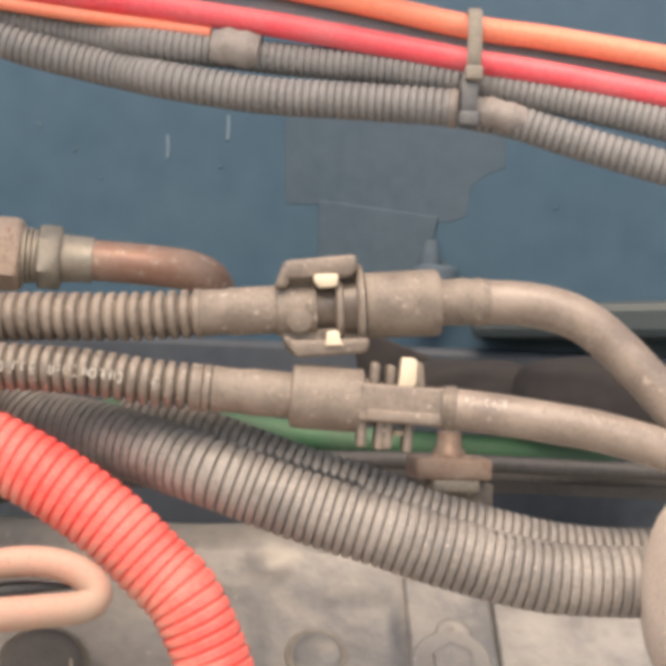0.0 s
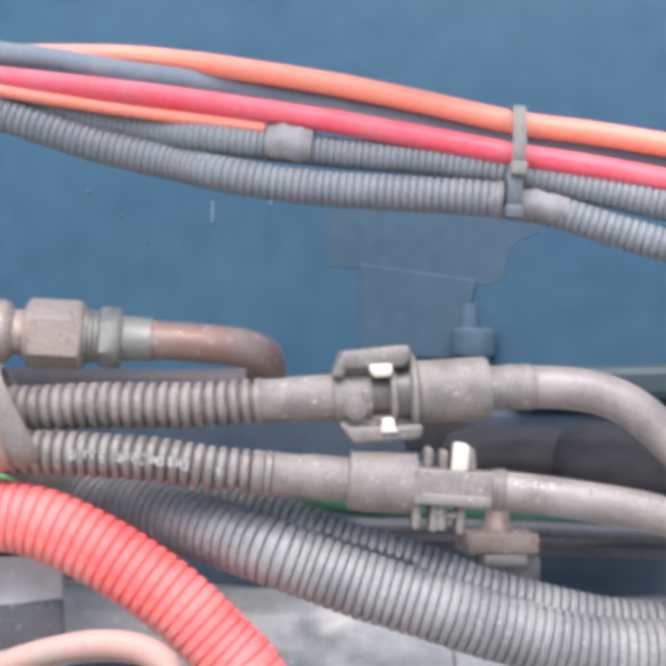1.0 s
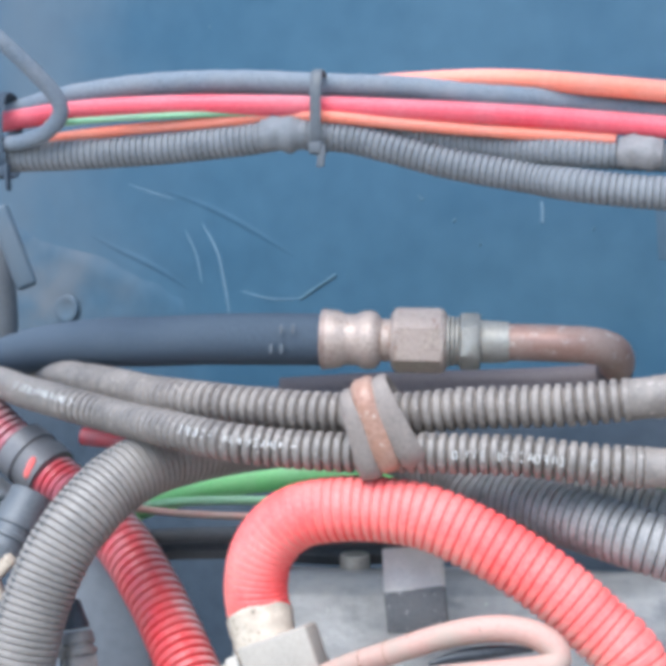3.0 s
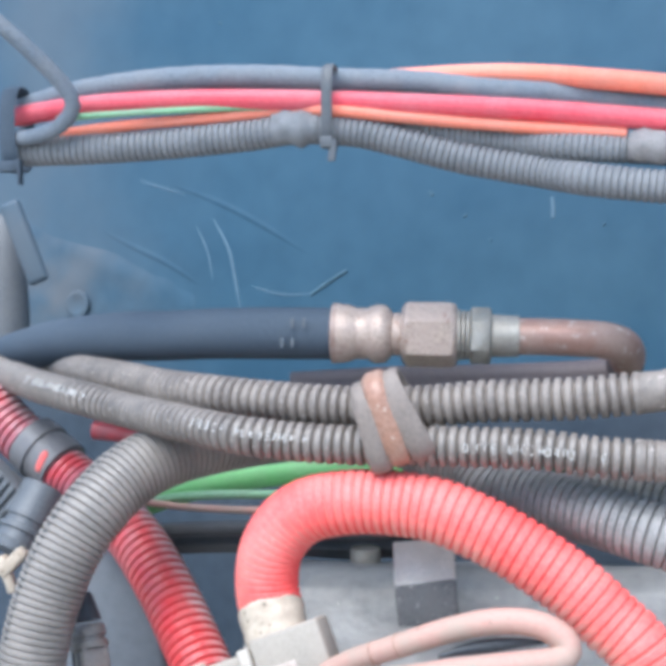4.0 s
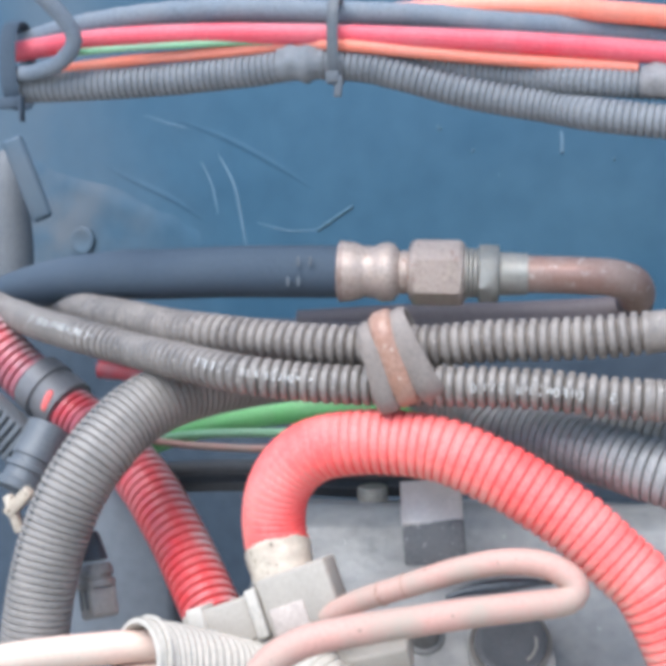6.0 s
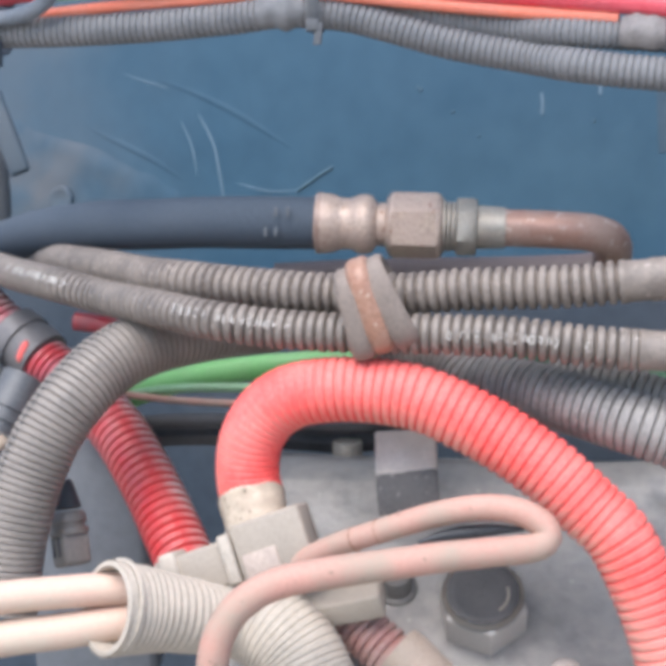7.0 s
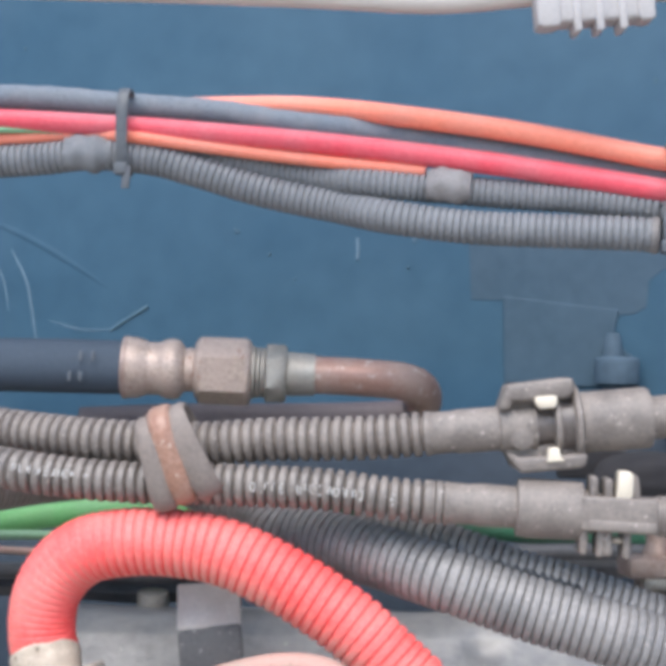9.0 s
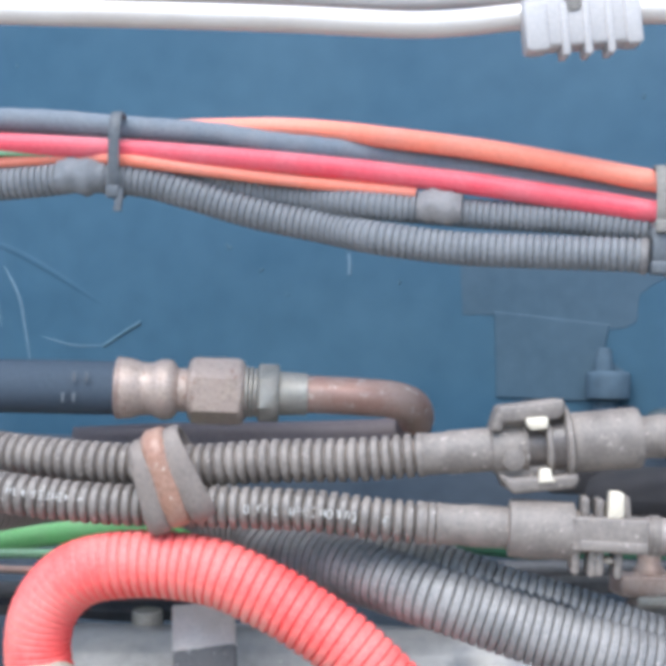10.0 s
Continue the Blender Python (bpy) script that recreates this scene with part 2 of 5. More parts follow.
M_SCRATCH = mat("bare_scratch", (0.15, 0.225, 0.285), 0.6, dust=0.3, dust_col=(0.11, 0.175, 0.225), spec=0.3)
# Dark purple-brown: the hoses' shade put into the return leg's colour.
M_PURPLE = mat("return_tube_shade", (0.135, 0.104, 0.108), 0.45, dust=0.35, dust_col=(0.20, 0.162, 0.158), var=0.14, patch=80)
M_TEAL = mat("teal_flange_paint", (0.030, 0.052, 0.062), 0.5, dust=0.3, dust_col=(0.055, 0.072, 0.080), var=0.1)
M_BEIGE = mat("beige_cap_plastic", (0.5, 0.44, 0.4), 0.6, dust=0.4, dust_col=(0.5, 0.42, 0.36))
M_PALESTEEL = mat("pale_dusty_steel", (0.45, 0.43, 0.40), 0.34, metal=0.2, dust=0.45, dust_col=(0.50, 0.465, 0.43), patch=80, var=0.14, specks=(260, 0.66, (0.66, 0.60, 0.55)))
M_PRINTFAINT = mat("faded_pipe_print", (0.46, 0.42, 0.38), 0.6, dust=0.3, dust_col=(0.33, 0.28, 0.24))
M_RUBBER_MARK = mat("faded_hose_print", (0.10, 0.12, 0.14), 0.6, dust=0.3, dust_col=(0.16, 0.17, 0.18))
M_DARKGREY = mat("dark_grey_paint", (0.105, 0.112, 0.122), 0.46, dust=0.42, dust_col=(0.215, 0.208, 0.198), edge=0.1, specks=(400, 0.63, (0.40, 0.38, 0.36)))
M_FLECK = mat("dust_fleck", (0.075, 0.140, 0.185), 0.7, dust=0.3, dust_col=(0.11, 0.17, 0.21), spec=0.2)
M_PALETAPE = mat("pale_worn_tape", (0.215, 0.20, 0.195), 0.5, dust=0.45, dust_col=(0.315, 0.29, 0.28), patch=150, var=0.16, edge=0.1)
M_BRACKET = mat("dark_bracket_paint", (0.042, 0.080, 0.114), 0.45, dust=0.32, dust_col=(0.072, 0.112, 0.150), grain=150, bump=0.1, patch=16, var=0.06, spec=0.3)
M_LABEL = mat("worn_paper_label", (0.52, 0.43, 0.37), 0.6, dust=0.35, dust_col=(0.38, 0.315, 0.27), patch=260, var=0.25, edge=0.08)
M_BARREL = mat("worn_dark_barrel_plastic", (0.085, 0.072, 0.066), 0.26, dust=0.30, dust_col=(0.20, 0.165, 0.145), patch=140, var=0.14)
M_PLUGPAINT = mat("dark_grey_plug_paint", (0.150, 0.146, 0.142), 0.42, metal=0.1, dust=0.30, dust_col=(0.23, 0.22, 0.208), patch=70, var=0.12, spec=0.5)
M_PEACH = mat("peach_tape", (0.44, 0.34, 0.265), 0.55, dust=0.4, dust_col=(0.40, 0.335, 0.275), patch=110, var=0.14, edge=0.1)
M_DISH = mat("dark_dished_paint", (0.050, 0.053, 0.058), 0.46, dust=0.25, dust_col=(0.11, 0.11, 0.112), patch=90, var=0.12, spec=0.35, specks=(260, 0.71, (0.30, 0.29, 0.28)))
# Dust, paler than its own tone to offset the red arch's shade.
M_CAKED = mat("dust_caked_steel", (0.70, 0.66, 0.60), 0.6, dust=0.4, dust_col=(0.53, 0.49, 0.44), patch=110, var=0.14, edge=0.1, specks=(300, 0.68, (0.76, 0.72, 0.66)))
M_JOINER = mat("scuffed_dark_joiner_plastic", (0.135, 0.132, 0.138), 0.42, dust=0.4, dust_col=(0.23, 0.215, 0.21), patch=70, var=0.12)
# Near-black colour standing for shade in the gap below the panel.
M_VOID = mat("gap_shade", (0.030, 0.045, 0.064), 0.5, dust=0.2, dust_col=(0.066, 0.082, 0.102), grain=120, bump=0.1, patch=20, var=0.1, spec=0.3)
# Shaded copy of the green wire's colour.
M_GREENSHADE = mat("green_wire_shade", (0.05, 0.19, 0.095), 0.55, dust=0.3, dust_col=(0.12, 0.16, 0.12), var=0.1)
# Pale grey takes the place of the highlight down the pillar.
M_PILLAR = mat("pillar_highlight", (0.105, 0.112, 0.120), 0.5, dust=0.4, dust_col=(0.155, 0.155, 0.158), patch=60, edge=0.16)
M_RED_DUSTY = mat("mud_dusted_red_conduit_plastic", (0.40, 0.075, 0.075), 0.45, dust=0.80, dust_col=(0.37, 0.28, 0.245), var=0.14, edge=0.10, patch=70)
M_BLACKRUBBER = mat("black_plug_rubber", (0.028, 0.033, 0.040), 0.45, dust=0.25, dust_col=(0.10, 0.105, 0.11))
M_SIDE = mat("dull_blue_grey_casting", (0.160, 0.182, 0.210), 0.42, dust=0.35, dust_col=(0.225, 0.238, 0.255), grain=200, bump=0.1, patch=25, var=0.08, edge=0.2, wave=0.2)
M_FITTING = mat("dull_fitting_paint", (0.048, 0.082, 0.114), 0.6, dust=0.35, dust_col=(0.080, 0.112, 0.145), grain=200, bump=0.1, patch=40, edge=0.2, spec=0.3)
# Unseen ground, kept pale so that it lights the undersides.
M_GROUND = mat("bounce_ground", (0.36, 0.335, 0.30), 0.9, dust=0.3, dust_col=(0.44, 0.40, 0.35), grain=60, patch=0.5)


# ---- mesh helpers ----
def finish(name, bm, material, parent=None, label="", smooth=True):
    me = bpy.data.meshes.new(name)
    bmesh.ops.recalc_face_normals(bm, faces=bm.faces[:])
    bm.to_mesh(me)
    bm.free()
    me.materials.append(material)
    if smooth:
        for f in me.polygons:
            f.use_smooth = True
        me.set_sharp_from_angle(angle=radians(50))
    ob = new(name, me)
    if parent is not None:
        ob.parent = parent
        ob.matrix_parent_inverse = parent.matrix_world.inverted()
    if label:
        ob["label"] = label
    return ob


def part(name, bm, material, parent, label="", smooth=True):
    return finish(name, bm, material, parent, label, smooth)


def thing(name, at, label, category, group="", kind=""):
    e = new(name)
    e.location = at
    e.empty_display_size = 0.01
    bpy.context.view_layer.update()
    return tagged(e, label, category, group, kind)


def spline(pts, step=0.001):
    """Points at even steps along a smooth curve through pts."""
    p = [Vector(q) for q in pts]
    p = [p[0] * 2 - p[1]] + p + [p[-1] * 2 - p[-2]]
    out = []
    for a, b, c, d in zip(p, p[1:], p[2:], p[3:]):
        for k in range(24):
            t = k / 24
            out.append(0.5 * (2 * b + (c - a) * t + (2 * a - 5 * b + 4 * c - d) * t * t + (3 * b - a - 3 * c + d) * t ** 3))
    out.append(p[-2])
    xyz = np.array(out)
    s = np.r_[0, np.cumsum(np.linalg.norm(np.diff(xyz, axis=0), axis=1))]
    n = max(2, int(round(s[-1] / step)))
    u = np.linspace(0, s[-1], n + 1)
    return [Vector(q) for q in np.stack([np.interp(u, s, xyz[:, k]) for k in range(3)], 1)], s[-1]


def sweep(pts, radius, step=0.002, segs=20, caps=True, bm=None, up=(0, 0, 1)):
    """A tube along pts. radius: metres, or a function of metres along and angle."""
    bm = bm or bmesh.new()
    q, length = spline(pts, step)
    rings = []
    side = None
    for k, c in enumerate(q):
        t = (q[min(k + 1, len(q) - 1)] - q[max(k - 1, 0)]).normalized()
        if side is None:
            side = Vector(up).cross(t).normalized()
        side = (side - t * side.dot(t)).normalized()
        over = t.cross(side)
        s = length * k / (len(q) - 1)
        ring = []
        for j in range(segs):
            a = 2 * math.pi * j / segs
            r = radius(s, a) if callable(radius) else radius
            ring.append(bm.verts.new(c + side * (r * math.cos(a)) + over * (r * math.sin(a))))
        rings.append(ring)
    for a, b in zip(rings, rings[1:]):
        for j in range(segs):
            bm.faces.new((a[j], a[(j + 1) % segs], b[(j + 1) % segs], b[j]))
    if caps:
        bm.faces.new(rings[0][::-1])
        bm.faces.new(rings[-1])
    return bm


def ribbed(pts, r, pitch, depth, sharp=1.0, segs=28, wob=0.012, seed=1.0, slit=None, strength=None, up=(0, 0, 1), phase=None):
    """A corrugated tube: crests at r, grooves depth below, sharp of the pitch wide; slit: the angle of an open seam;
    strength: how deep the grooves are, by metres along and angle; phase: ribs counted by metres along."""
    def rad(s, a):
        count = phase(s) if phase else s / pitch
        u = abs(count % 1.0 - 0.5) / (0.5 * sharp)
        c = (1 - u * u) ** 2 if u < 1 else 0.0
        if strength:
            c *= strength(s, a)
        v = (count + 0.5) % 1.0 - 0.5
        w = 1 + wob * noise.noise(Vector((s * 60, math.cos(a) * 0.6 + seed * 7, math.sin(a) * 0.6)))
        if slit is not None and abs((a - slit + math.pi) % (2 * math.pi) - math.pi) < 0.09:
            w *= 0.96 - 0.12 * c
        return (r - depth * c - 0.25 * depth * v * v) * w
    return sweep(pts, rad, step=pitch / 14, segs=segs, up=up)


def lathe(a, b, profile, segs=28, turn=0.0):
    """Turned round the line a-b. profile: (metres from a, radius)."""
    bm = bmesh.new()
    a, b = Vector(a), Vector(b)
    t = (b - a).normalized()
    side = t.cross(Vector((0, 0, 1))).normalized() if abs(t.z) < 0.9 else t.cross(Vector((1, 0, 0))).normalized()
    over = side.cross(t)
    rings = []
    for s, r in profile:
        rings.append([bm.verts.new(a + t * s + (side * math.cos(turn + 2 * math.pi * j / segs) + over * math.sin(turn + 2 * math.pi * j / segs)) * r)
                      for j in range(segs)])
    for p, q in zip(rings, rings[1:]):
        for j in range(segs):
            bm.faces.new((p[j], p[(j + 1) % segs], q[(j + 1) % segs], q[j]))
    bm.faces.new(rings[0][::-1])
    bm.faces.new(rings[-1])
    return bm


def box(m, size, bevel=0.0008, segs=2, bm=None):
    """A bevelled box of that size (x, y, z), centred on the pose m."""
    bm = bm or bmesh.new()
    made = bmesh.ops.create_cube(bm, size=1.0, matrix=m @ Matrix.Diagonal((*size, 1)))
    edges = list({e for v in made["verts"] for e in v.link_edges})
    if bevel:
        bmesh.ops.bevel(bm, geom=edges, offset=bevel, segments=segs, affect='EDGES', profile=0.5)
    return bm


def frame_on(a, b, up=(0, 0, 1)):
    """A pose at a whose x runs to b and whose z is near up."""
    x = (Vector(b) - Vector(a)).normalized()
    y = Vector(up).cross(x).normalized()
    z = x.cross(y)
    m = Matrix((x, y, z)).transposed().to_4x4()
    m.translation = a
    return m


def band(m, ry, rz, width, thick, segs=32, power=2.6):
    """A closed flat band round the x axis of the pose m: half sizes ry, rz, rounded like a squircle."""
    bm = bmesh.new()
    rings = []
    for x, g in ((-width / 2, 0), (-width / 2, 0.45 * thick), (-0.30 * width, thick), (0.30 * width, thick), (width / 2, 0.45 * thick), (width / 2, 0)):
        ring = []
        for j in range(segs):
            a = 2 * math.pi * j / segs
            c, s = math.cos(a), math.sin(a)
            k = (abs(c) ** power + abs(s) ** power) ** (-1 / power)
            ring.append(bm.verts.new(m @ Vector((x, c * k * (ry + g), s * k * (rz + g)))))
        rings.append(ring)
    for p, q in zip(rings, rings[1:] + rings[:1]):
        for j in range(segs):
            bm.faces.new((p[j], p[(j + 1) % segs], q[(j + 1) % segs], q[j]))
    return bm


def lump(m, size, seed, sub=4, rough=0.12):
    """An uneven rounded solid of that size on the pose m."""
    bm = bmesh.new()
    bmesh.ops.create_icosphere(bm, subdivisions=sub, radius=1.0)
    for v in bm.verts:
        d = 1 + rough * noise.noise(v.co * 1.7 + Vector((seed, 0, 0))) + rough * 0.5 * noise.noise(v.co * 4.5 + Vector((0, seed, 0)))
        k = (abs(v.co.x) ** 4 + abs(v.co.y) ** 4 + abs(v.co.z) ** 4) ** -0.25
        v.co = v.co * (0.5 + 0.5 * k) * d
        v.co = Vector((v.co.x * size[0], v.co.y * size[1], v.co.z * size[2])) * 0.5
    bmesh.ops.transform(bm, matrix=m, verts=bm.verts)
    return bm


def plate(outline, m, thick, bevel=0.0006):
    """A flat plate from an outline of (x, z) on the pose m, thick along y."""
    bm = bmesh.new()
    vs = [bm.verts.new(m @ Vector((x, -thick / 2, z))) for x, z in outline]
    f = bm.faces.new(vs)
    made = bmesh.ops.extrude_face_region(bm, geom=[f])
    vec = (m.to_3x3() @ Vector((0, thick, 0)))
    bmesh.ops.translate(bm, vec=vec, verts=[v for v in made["geom"] if isinstance(v, bmesh.types.BMVert)])
    if bevel:
        bmesh.ops.bevel(bm, geom=bm.edges[:], offset=bevel, segments=2, affect='EDGES', profile=0.5)
    return bm


# ---- the large structure ----
def panel_y(x):
    return 0.700 - 0.37 * x


PANEL_TURN = math.degrees(math.atan(-0.37))
PANEL = pose(0, 0.700, 1.2, 0, 0, PANEL_TURN)
back_panel = finish("wall_back_panel", box(PANEL @ pose(0, 0.012, -0.20), (2.6, 0.024, 2.0), 0.003), M_PANEL)
tagged(back_panel, "near-black glossy painted panel with dust and scratches, blue haze put into its colour", "panel", kind="structure")

# Added dark sheet: gives the shaded gap behind the hoses its darkness.
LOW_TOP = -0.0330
shade_sheet = finish("wall_lower_shade", box(PANEL @ pose(0, -0.010, (LOW_TOP - 1.2) / 2), (2.6, 0.020, 1.2 + LOW_TOP), 0.004), M_VOID)
tagged(shade_sheet, "near-black sheet added as shade in the gap below the dark panel", "frame wall", kind="structure")

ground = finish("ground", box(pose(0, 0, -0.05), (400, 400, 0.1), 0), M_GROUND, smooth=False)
tagged(ground, "unseen ground under the vehicle, made pale to bounce light up", "ground", kind="structure")


def step(v, a, b):
    """A soft step from 0 at a to 1 at b."""
    u = min(1.0, max(0.0, (v - a) / (b - a)))
    return u * u * (3 - 2 * u)


def cast_relief(x, d):
    """How far the cover's face stands out at x, d metres down its slope from the rounded top edge."""
    pad = step(x, 0.0680, 0.0820) * (1 - step(x, 0.1030, 0.1095)) * step(d, 0.0150, 0.0260) * (1 - step(d, 0.075, 0.085))
    low_pad = step(x, 0.0430, 0.0480) * (1 - step(x, 0.0550, 0.0650)) * step(d, 0.0140, 0.0240) * (1 - step(d, 0.070, 0.080))
    dent = math.exp(-((x - 0.0640) / 0.0070) ** 2 - ((d - 0.006) / 0.0055) ** 2)
    return 0.0016 * pad + 0.0012 * low_pad - 0.0026 * dent


def engine_head():
    a = Vector((-0.0576, 0.5600, 1.1001))
    zt = a.z
    x0 = -0.1065
    prof = [(0.640, -zt), (0.640, -0.012), (0.600, -0.006), (0.572, -0.001), (0.562, 0.0), (0.554, -0.0012)]
    face = [Vector((0.546, -0.006)), Vector((0.474, -0.076))]
    run = (face[1] - face[0]).length
    prof += [tuple(face[0].lerp(face[1], k / 88)) for k in range(89)]
    prof += [(0.470, -0.084), (0.468, -0.12), (0.466, -0.30), (0.466, -zt)]
    bm = bmesh.new()
    cols = []
    n = 420
    for k in range(n + 1):
        x = x0 + (0.35 - x0) * k / n
        col = []
        for j, (y, z) in enumerate(prof):
            w = 0.0015 * noise.noise(Vector((x * 25, y * 25, z * 25)))
            if 6 <= j < 95:
                w += 0.0002 * noise.noise(Vector((x * 160, y * 160, z * 160)))
            out = cast_relief(x, (j - 6) / 88 * run) if 6 <= j < 95 else 0.0
            col.append(bm.verts.new((x, y + w - 0.697 * out, zt + z + w - 0.012 * x + 0.717 * out)))
        cols.append(col)
    for p, q in zip(cols, cols[1:]):
        for j in range(len(prof)):
            i = (j + 1) % len(prof)
            bm.faces.new((p[j], q[j], q[i], p[i]))
    bm.faces.new(cols[0])
    bm.faces.new(cols[-1][::-1])
    ob = finish("engine_block", bm, M_HEAD)
    return tagged(ob, "grey painted cast engine cover with dust and worn paint", "engine", kind="structure")


engine = engine_head()


# ---- the upper harness ----
def tube_thing(name, pts, r, material, label, category, segs=20, step=0.003):
    return tagged(finish(name, sweep(pts, r, step, segs), material), label, category)


def ribbed_thing(name, pts, r, pitch, depth, sharp, material, label, category, segs=28, seed=1.0):
    return tagged(finish(name, ribbed(pts, r, pitch, depth, sharp, segs, seed=seed), material), label, category)


RED_WIRE = [(-0.1917, 0.5220, 1.2784), (-0.1691, 0.5190, 1.2806), (-0.1485, 0.5160, 1.2815), (-0.1155, 0.5130, 1.2813), (-0.0706, 0.5080, 1.2788), (-0.0162, 0.4980, 1.2737), (0.0154, 0.4920, 1.2700), (0.0573, 0.4820, 1.2640), (0.0912, 0.4740, 1.2581), (0.1122, 0.4680, 1.2540), (0.1376, 0.4630, 1.2503), (0.1700, 0.4570, 1.2447), (0.1935, 0.4530, 1.2404)]
ORANGE_WIRE = [(-0.0849, 0.5220, 1.2878), (-0.0609, 0.5220, 1.2879), (-0.0401, 0.5190, 1.2882), (-0.0141, 0.5110, 1.2875), (0.0066, 0.5030, 1.2852), (0.0294, 0.4900, 1.2807), (0.0572, 0.4820, 1.2760), (0.0843, 0.4750, 1.2705), (0.1132, 0.4670, 1.2639), (0.1370, 0.4620, 1.2608), (0.1692, 0.4560, 1.2559), (0.1926, 0.4520, 1.2520)]
GREY_LOOM = [(-0.1921, 0.5260, 1.2809), (-0.1671, 0.5240, 1.2871), (-0.1333, 0.5210, 1.2904), (-0.1003, 0.5180, 1.2901), (-0.0681, 0.5150, 1.2874), (-0.0367, 0.5120, 1.2850), (-0.0137, 0.5050, 1.2806), (0.0154, 0.4990, 1.2768), (0.0439, 0.4920, 1.2720), (0.0718, 0.4850, 1.2670), (0.0989, 0.4780, 1.2618), (0.1146, 0.4730, 1.2590), (0.1390, 0.4690, 1.2558), (0.1718, 0.4630, 1.2505), (0.1957, 0.4590, 1.2463)]
ORANGE_THIN = [(-0.1775, 0.5190, 1.2702), (-0.1489, 0.5170, 1.2729), (-0.1158, 0.5140, 1.2745), (-0.0851, 0.5110, 1.2759), (-0.0671, 0.5050, 1.2748), (-0.0439, 0.5020, 1.2716), (-0.0062, 0.4960, 1.2666), (0.0355, 0.4880, 1.2618)]
GREEN_THIN = [(-0.1717, 0.5110, 1.2754), (-0.1635, 0.5110, 1.2760), (-0.1528, 0.5110, 1.2765), (-0.1425, 0.5110, 1.2769), (-0.1312, 0.5110, 1.2772), (-0.1200, 0.5110, 1.2775), (-0.1088, 0.5110, 1.2777), (-0.0993, 0.5110, 1.2776), (-0.0867, 0.5110, 1.2764)]
SMALL_TUBE = [(-0.0683, 0.5150, 1.2735), (-0.0367, 0.5090, 1.2677), (-0.0063, 0.5030, 1.2623), (0.0161, 0.4930, 1.2585), (0.0360, 0.4890, 1.2563), (0.0623, 0.4840, 1.2540), (0.0881, 0.4780, 1.2520), (0.1134, 0.4710, 1.2483), (0.1384, 0.4650, 1.2436), (0.1703, 0.4570, 1.2365), (0.1939, 0.4530, 1.2312)]
LOW_TUBE = [(-0.1882, 0.5210, 1.2648), (-0.1657, 0.5180, 1.2646), (-0.1325, 0.5160, 1.2655), (-0.0997, 0.5130, 1.2676), (-0.0803, 0.5100, 1.2692), (-0.0598, 0.5080, 1.2675), (-0.0443, 0.5060, 1.2634), (-0.0214, 0.5030, 1.2565), (0.0054, 0.4980, 1.2506), (0.0233, 0.4880, 1.2462), (0.0495, 0.4820, 1.2425), (0.0752, 0.4760, 1.2411), (0.1005, 0.4700, 1.2399), (0.1093, 0.4680, 1.2393)]
LOW_TUBE_END = [(0.1143, 0.4670, 1.2381), (0.1259, 0.4660, 1.2363), (0.1447, 0.4620, 1.2306), (0.1705, 0.4560, 1.2233), (0.1940, 0.4520, 1.2175)]

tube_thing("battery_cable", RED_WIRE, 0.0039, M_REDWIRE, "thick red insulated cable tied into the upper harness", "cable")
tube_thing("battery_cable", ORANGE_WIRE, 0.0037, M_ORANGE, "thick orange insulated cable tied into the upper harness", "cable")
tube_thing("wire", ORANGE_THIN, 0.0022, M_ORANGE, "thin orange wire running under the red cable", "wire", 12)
tube_thing("wire", GREEN_THIN, 0.0013, M_GREENPALE, "thin green wire under the red cable", "wire", 10)
tagged(finish("taped_loom", sweep(GREY_LOOM, lambda s, a: 0.0046 * (1 + 0.02 * math.cos(2 * math.pi * s / 0.011 + a)), 0.0015, 20), M_TAPE),
       "grey cloth-taped wiring loom behind the red cable", "wiring loom")
ribbed_thing("conduit", SMALL_TUBE, 0.0051, 0.0023, 0.0006, 0.42, M_HARN, "thin dusty corrugated conduit in the upper harness", "conduit", 18, 3.0)
sagging = thing("conduit", LOW_TUBE[8], "dusty grey corrugated conduit sagging below the harness, parted at the tie", "conduit")
part("tube", ribbed(LOW_TUBE, 0.0058, 0.0025, 0.0007, 0.40, 22, seed=4.0), M_HARN, sagging)
part("tube", ribbed(LOW_TUBE_END, 0.0053, 0.0025, 0.0007, 0.40, 22, seed=5.0), M_HARN, sagging, "dusty conduit going on beyond the cable tie")
part("frayed_end", lathe(LOW_TUBE[-1], Vector(LOW_TUBE[-1]) * 2 - Vector(LOW_TUBE[-2]), [(-0.0016, 0.0050), (-0.0012, 0.0061), (0.0002, 0.0062), (0.0012, 0.0056), (0.0014, 0.0040)], 22), M_PALETAPE, sagging, "pale frayed end at the tie")


def tape_wrap(a, b, r, label, material):
    a, b = Vector(a), Vector(b)
    n = (b - a).length
    bm = sweep([a, a.lerp(b, 0.33), a.lerp(b, 0.66), b],
               lambda s, an: r * (1 + 0.22 * noise.noise(Vector((s * 220, math.cos(an) * 1.3, math.sin(an) * 1.3))) + 0.25 * math.sin(math.pi * s / n) - 0.15), 0.001, 24)
    return tagged(finish("tape_wrap", bm, material), label, "tape")


tape_wrap((-0.0905, 0.5100, 1.2695), (-0.0731, 0.5090, 1.2692), 0.0062, "worn grey tape wrapped round the conduit joint", M_HARN)
tape_wrap((0.0360, 0.4860, 1.2574), (0.0506, 0.4830, 1.2561), 0.0056, "worn beige tape wrapped round the thin conduit", M_PALETAPE)
tape_wrap((0.1148, 0.4648, 1.2388), (0.1300, 0.4636, 1.2362), 0.0044, "pale tape strip round the conduit end", M_PALETAPE)


